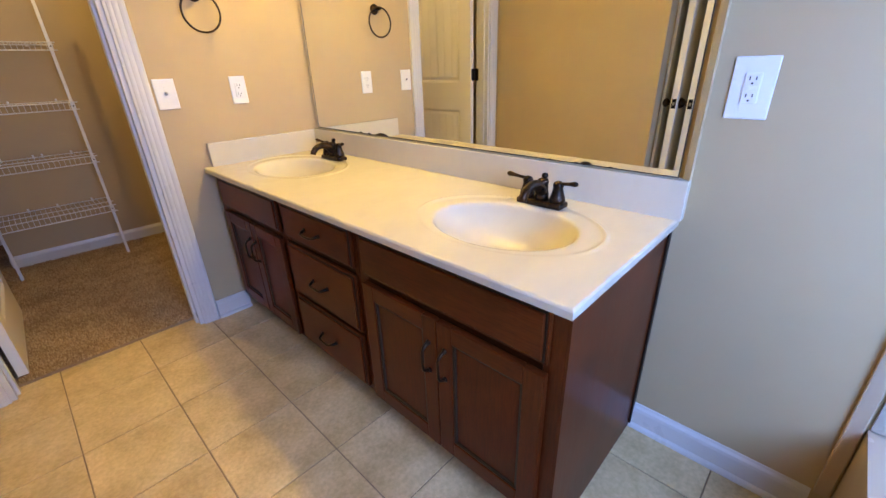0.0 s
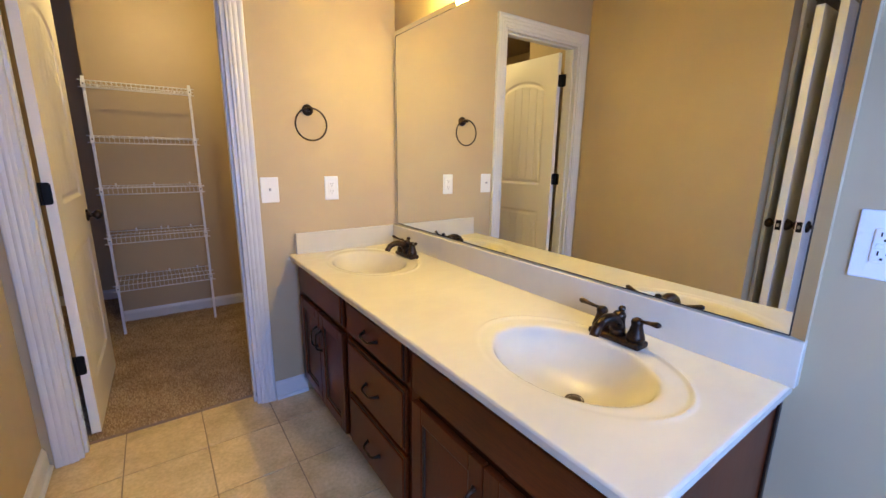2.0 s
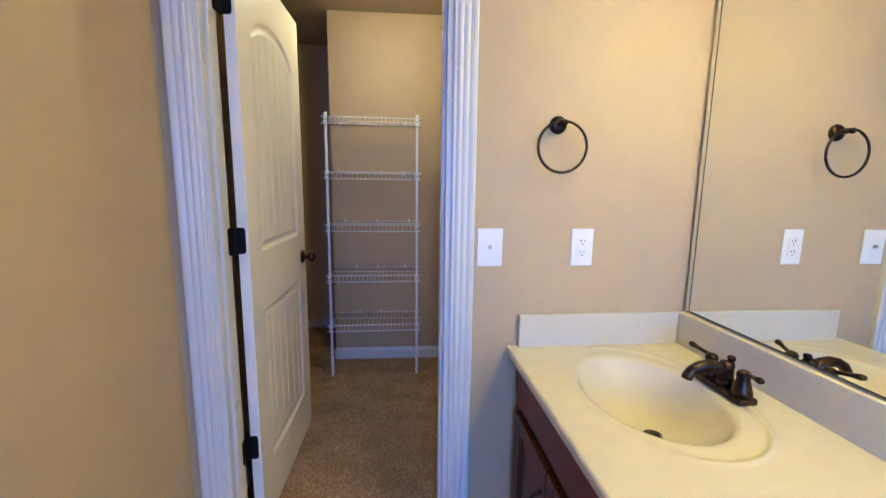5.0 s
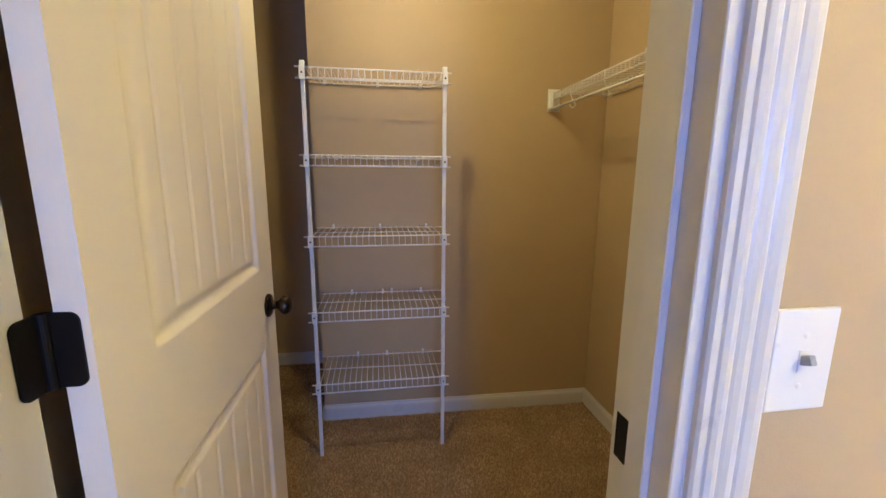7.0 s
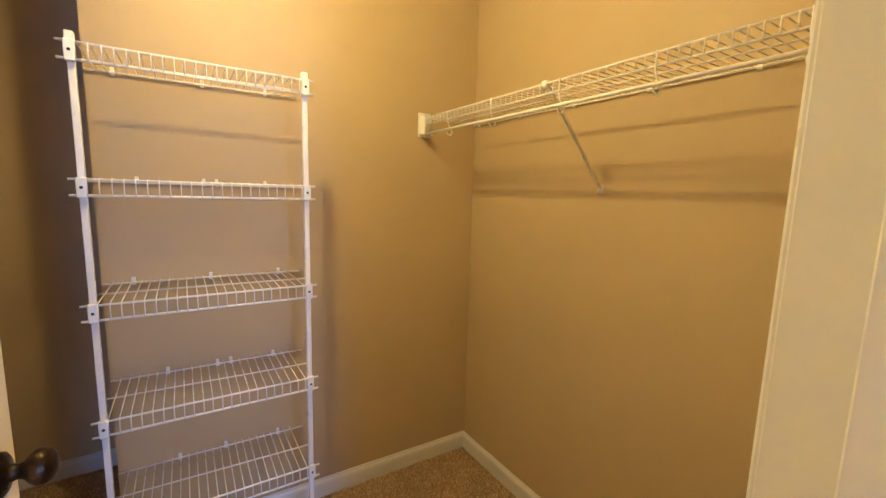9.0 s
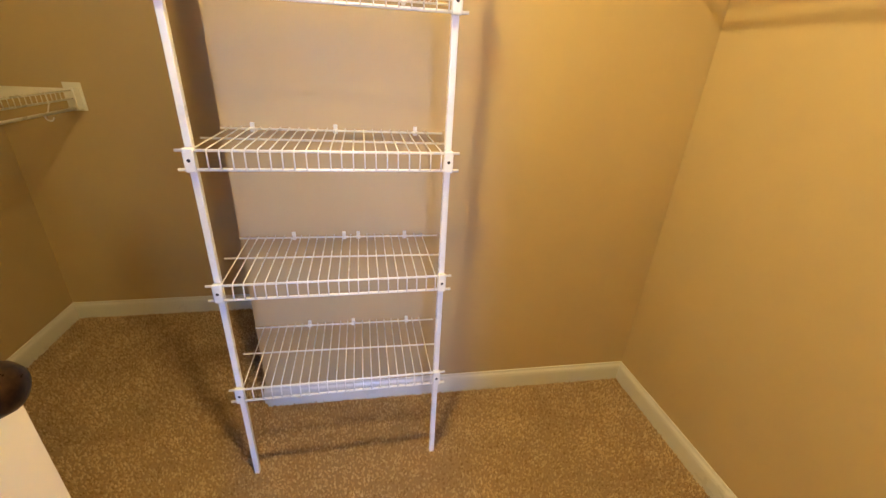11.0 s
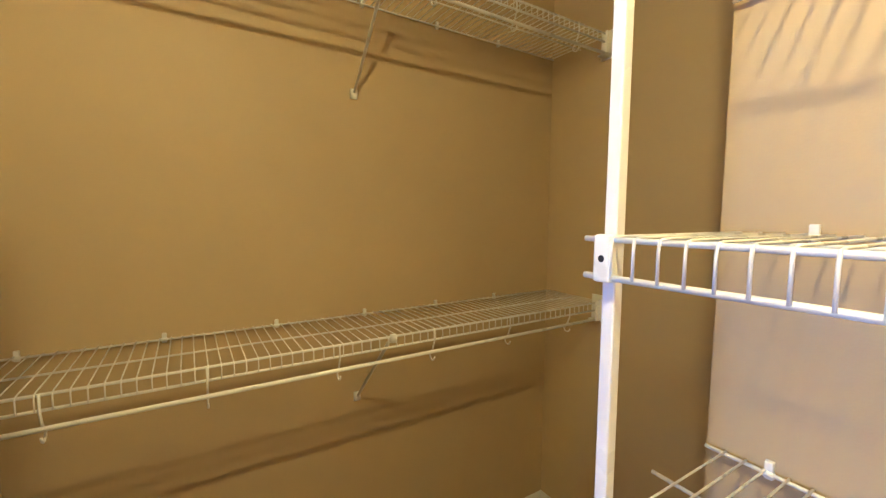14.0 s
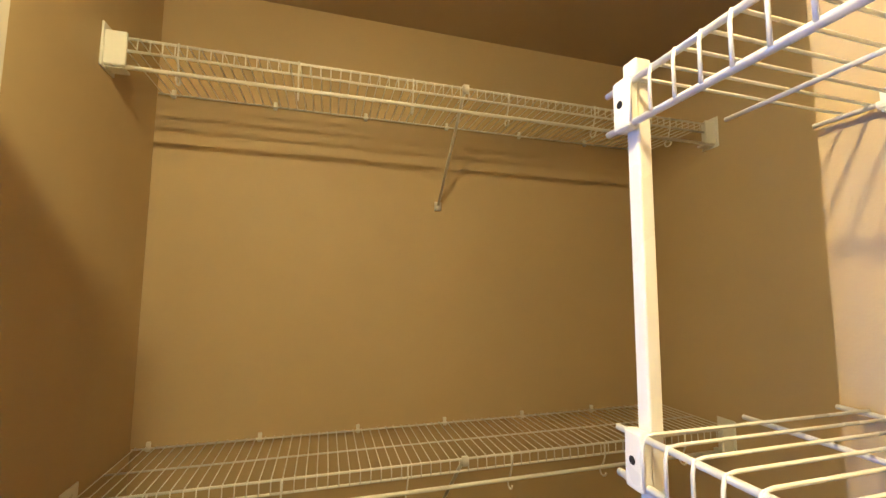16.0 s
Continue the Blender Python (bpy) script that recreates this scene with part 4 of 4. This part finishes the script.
def wire_shelf(label, o, along, out, length, braces, hooks, drop, spacing=0.0254, depth=0.298):
    """A shelf on a wall: o is its back corner on the wall at deck height, out points into the room."""
    along, out, up = Vector((*along, 0)), Vector((*out, 0)), Vector((0, 0, 1))
    o = Vector(o)
    root = empty("wire_shelf", o, label, "wire shelf", "closet wire shelves")

    def P(u, v, z=0.0):
        return along * u + out * v + up * z

    L, D = length, depth
    rod = -0.068
    for nm, v, z, r in (("back_wire", 0.009, 0, 0.0028), ("middle_wire", D * 0.52, -0.004, 0.0026), ("front_wire", D, 0, 0.0035), ("lip_wire", D, -0.030, 0.0035), ("hang_rod", D - 0.004, rod, 0.0055)):
        wires(nm, root, [[P(0.006, v, z), P(L - 0.006, v, z)]], r, 8)
    w = bmesh.new()
    tube(w, [P(0, 0.006, 0.0035), P(0, D - 0.006, 0.0035), P(0, D + 0.003, 0.001), P(0, D + 0.0045, -0.007), P(0, D + 0.0045, -0.030)], 0.0015, 6)
    data = mesh_of(w, "deck_wire", M_WIRE, True)
    n = int((L - 0.03) / spacing)
    for k in range(n + 1):
        ob = part("deck_wire", data, M_WIRE, root)
        ob.location = P(0.015 + k * (L - 0.03) / n, 0, 0)
    for u in (0.0, L):
        s = 1 if u == 0 else -1
        bm = bmesh.new()
        a, b = P(u, D - 0.046, rod - 0.012), P(u + s * 0.004, D + 0.018, 0.026)
        c, d = P(u + s * 0.003, D + 0.002, rod - 0.002), P(u + s * 0.046, D + 0.010, 0.010)
        e, f = P(u + s * 0.003, D - 0.034, rod - 0.006), P(u + s * 0.040, D + 0.002, rod + 0.001)
        for p, q in ((a, b), (c, d), (e, f)):
            cen, size = (p + q) / 2, q - p
            bmesh.ops.create_cube(bm, size=1, matrix=Matrix.LocRotScale(cen, None, [abs(t) for t in size]))
        bmesh.ops.bevel(bm, geom=bm.edges[:], offset=0.0012, segments=2, affect="EDGES")
        part("end_bracket", bm, M_PLASTIC, root, "white plastic end bracket")
    for u in braces:
        bm = bmesh.new()
        tube(bm, [P(u, D + 0.004, -0.002), P(u, D - 0.02, -0.016), P(u, 0.012, -drop)], [0.006, 0.0052, 0.0048], 8)
        bx = P(u, 0.005, -drop - 0.004)
        bmesh.ops.create_cube(bm, size=1, matrix=Matrix.LocRotScale(bx, None, [abs(t) for t in (along * 0.022 + out * 0.009 + up * 0.030)]))
        bmesh.ops.create_cube(bm, size=1, matrix=Matrix.LocRotScale(P(u, D + 0.004, -0.004), None, [abs(t) for t in (along * 0.017 + out * 0.014 + up * 0.022)]))
        part("brace", bm, M_WIRE, root, "white diagonal support brace", True)
    for u in hooks:
        bm = bmesh.new()
        pts = [P(u, D + 0.005, 0.003), P(u, D + 0.006, -0.034), P(u, D - 0.004, -0.060), P(u, D - 0.020, -0.078)]
        for k in range(9):
            a = math.pi * (1.0 + k / 8)
            pts.append(P(u, D - 0.006 + 0.0135 * math.cos(a), -0.080 + 0.0135 * math.sin(a)))
        tube(bm, pts, 0.0024, 6)
        part("rod_hook", bm, M_WIRE, root, "", True)
    u = 0.045
    while u < L - 0.05:
        c = part("wall_clip", CLIP, M_PLASTIC, root)
        q = Vector((0, -1, 0)).rotation_difference(out).to_matrix().to_4x4()
        c.matrix_local = Matrix.Translation(P(u, 0, 0.001)) @ q
        u += 0.285
    return root


LEFT = C_NORTH - C_SOUTH
for z, label in ((2.088, "high white wire shelf with hanging rod on the closet wall"), (1.070, "low white wire shelf with hanging rod on the closet wall")):
    wire_shelf(label, (C_WEST, C_SOUTH, z), (0, 1), (1, 0), LEFT, (0.870,), (0.149, 0.419, 0.717, 1.002, 1.298, 1.590), 0.283)
wire_shelf("white wire shelf with hanging rod beside the closet door", (C_EAST, C_BACK_R + 0.001, 1.704), (0, -1), (-1, 0), C_BACK_R - BACK, (0.755,), (0.225, 0.50, 0.81, 1.095, 1.37), 0.298)


# ---- closet ceiling lamp: a half-frosted bulb in a slanting holder ----
lamp = empty("ceiling_lamp", (0.128, 3.22, CEIL), "lit half-frosted bulb in a white slanting closet lampholder", "ceiling lamp")
# unseen slant and opaque ring, added to throw less light into the west bay
SLANT = pose(0, 0, -0.020, 0, -30, 0)
part("canopy", lathe(bmesh.new(), [(0.0, 0.0), (0.060, 0.0), (0.059, -0.010), (0.048, -0.020), (0.030, -0.026), (0.0, -0.027)], pose(0, 0, -0.001), 28), M_PLASTIC, lamp, "", True)
part("lampholder", lathe(bmesh.new(), [(0.0, 0.0), (0.021, 0.0), (0.022, -0.014), (0.019, -0.026), (0.0, -0.026)], SLANT, 24), M_PLASTIC, lamp, "", True)
part("dimming_collar", lathe(bmesh.new(), [(0.0, -0.0265), (0.014, -0.0265), (0.016, -0.036), (0.030, -0.052), (0.0405, -0.074), (0.0420, -0.087), (0.0, -0.087)], SLANT, 28), M_PLASTIC, lamp, "added white plastic ring that dims the bulb westwards", True)
part("bulb", lathe(bmesh.new(), [(0.0418, -0.0873), (0.0408, -0.098), (0.0360, -0.111), (0.0280, -0.121), (0.0160, -0.1275), (0.0, -0.1295)], SLANT, 28), M_GLOBE, lamp, "lit frosted bulb dome", True)

tiling()
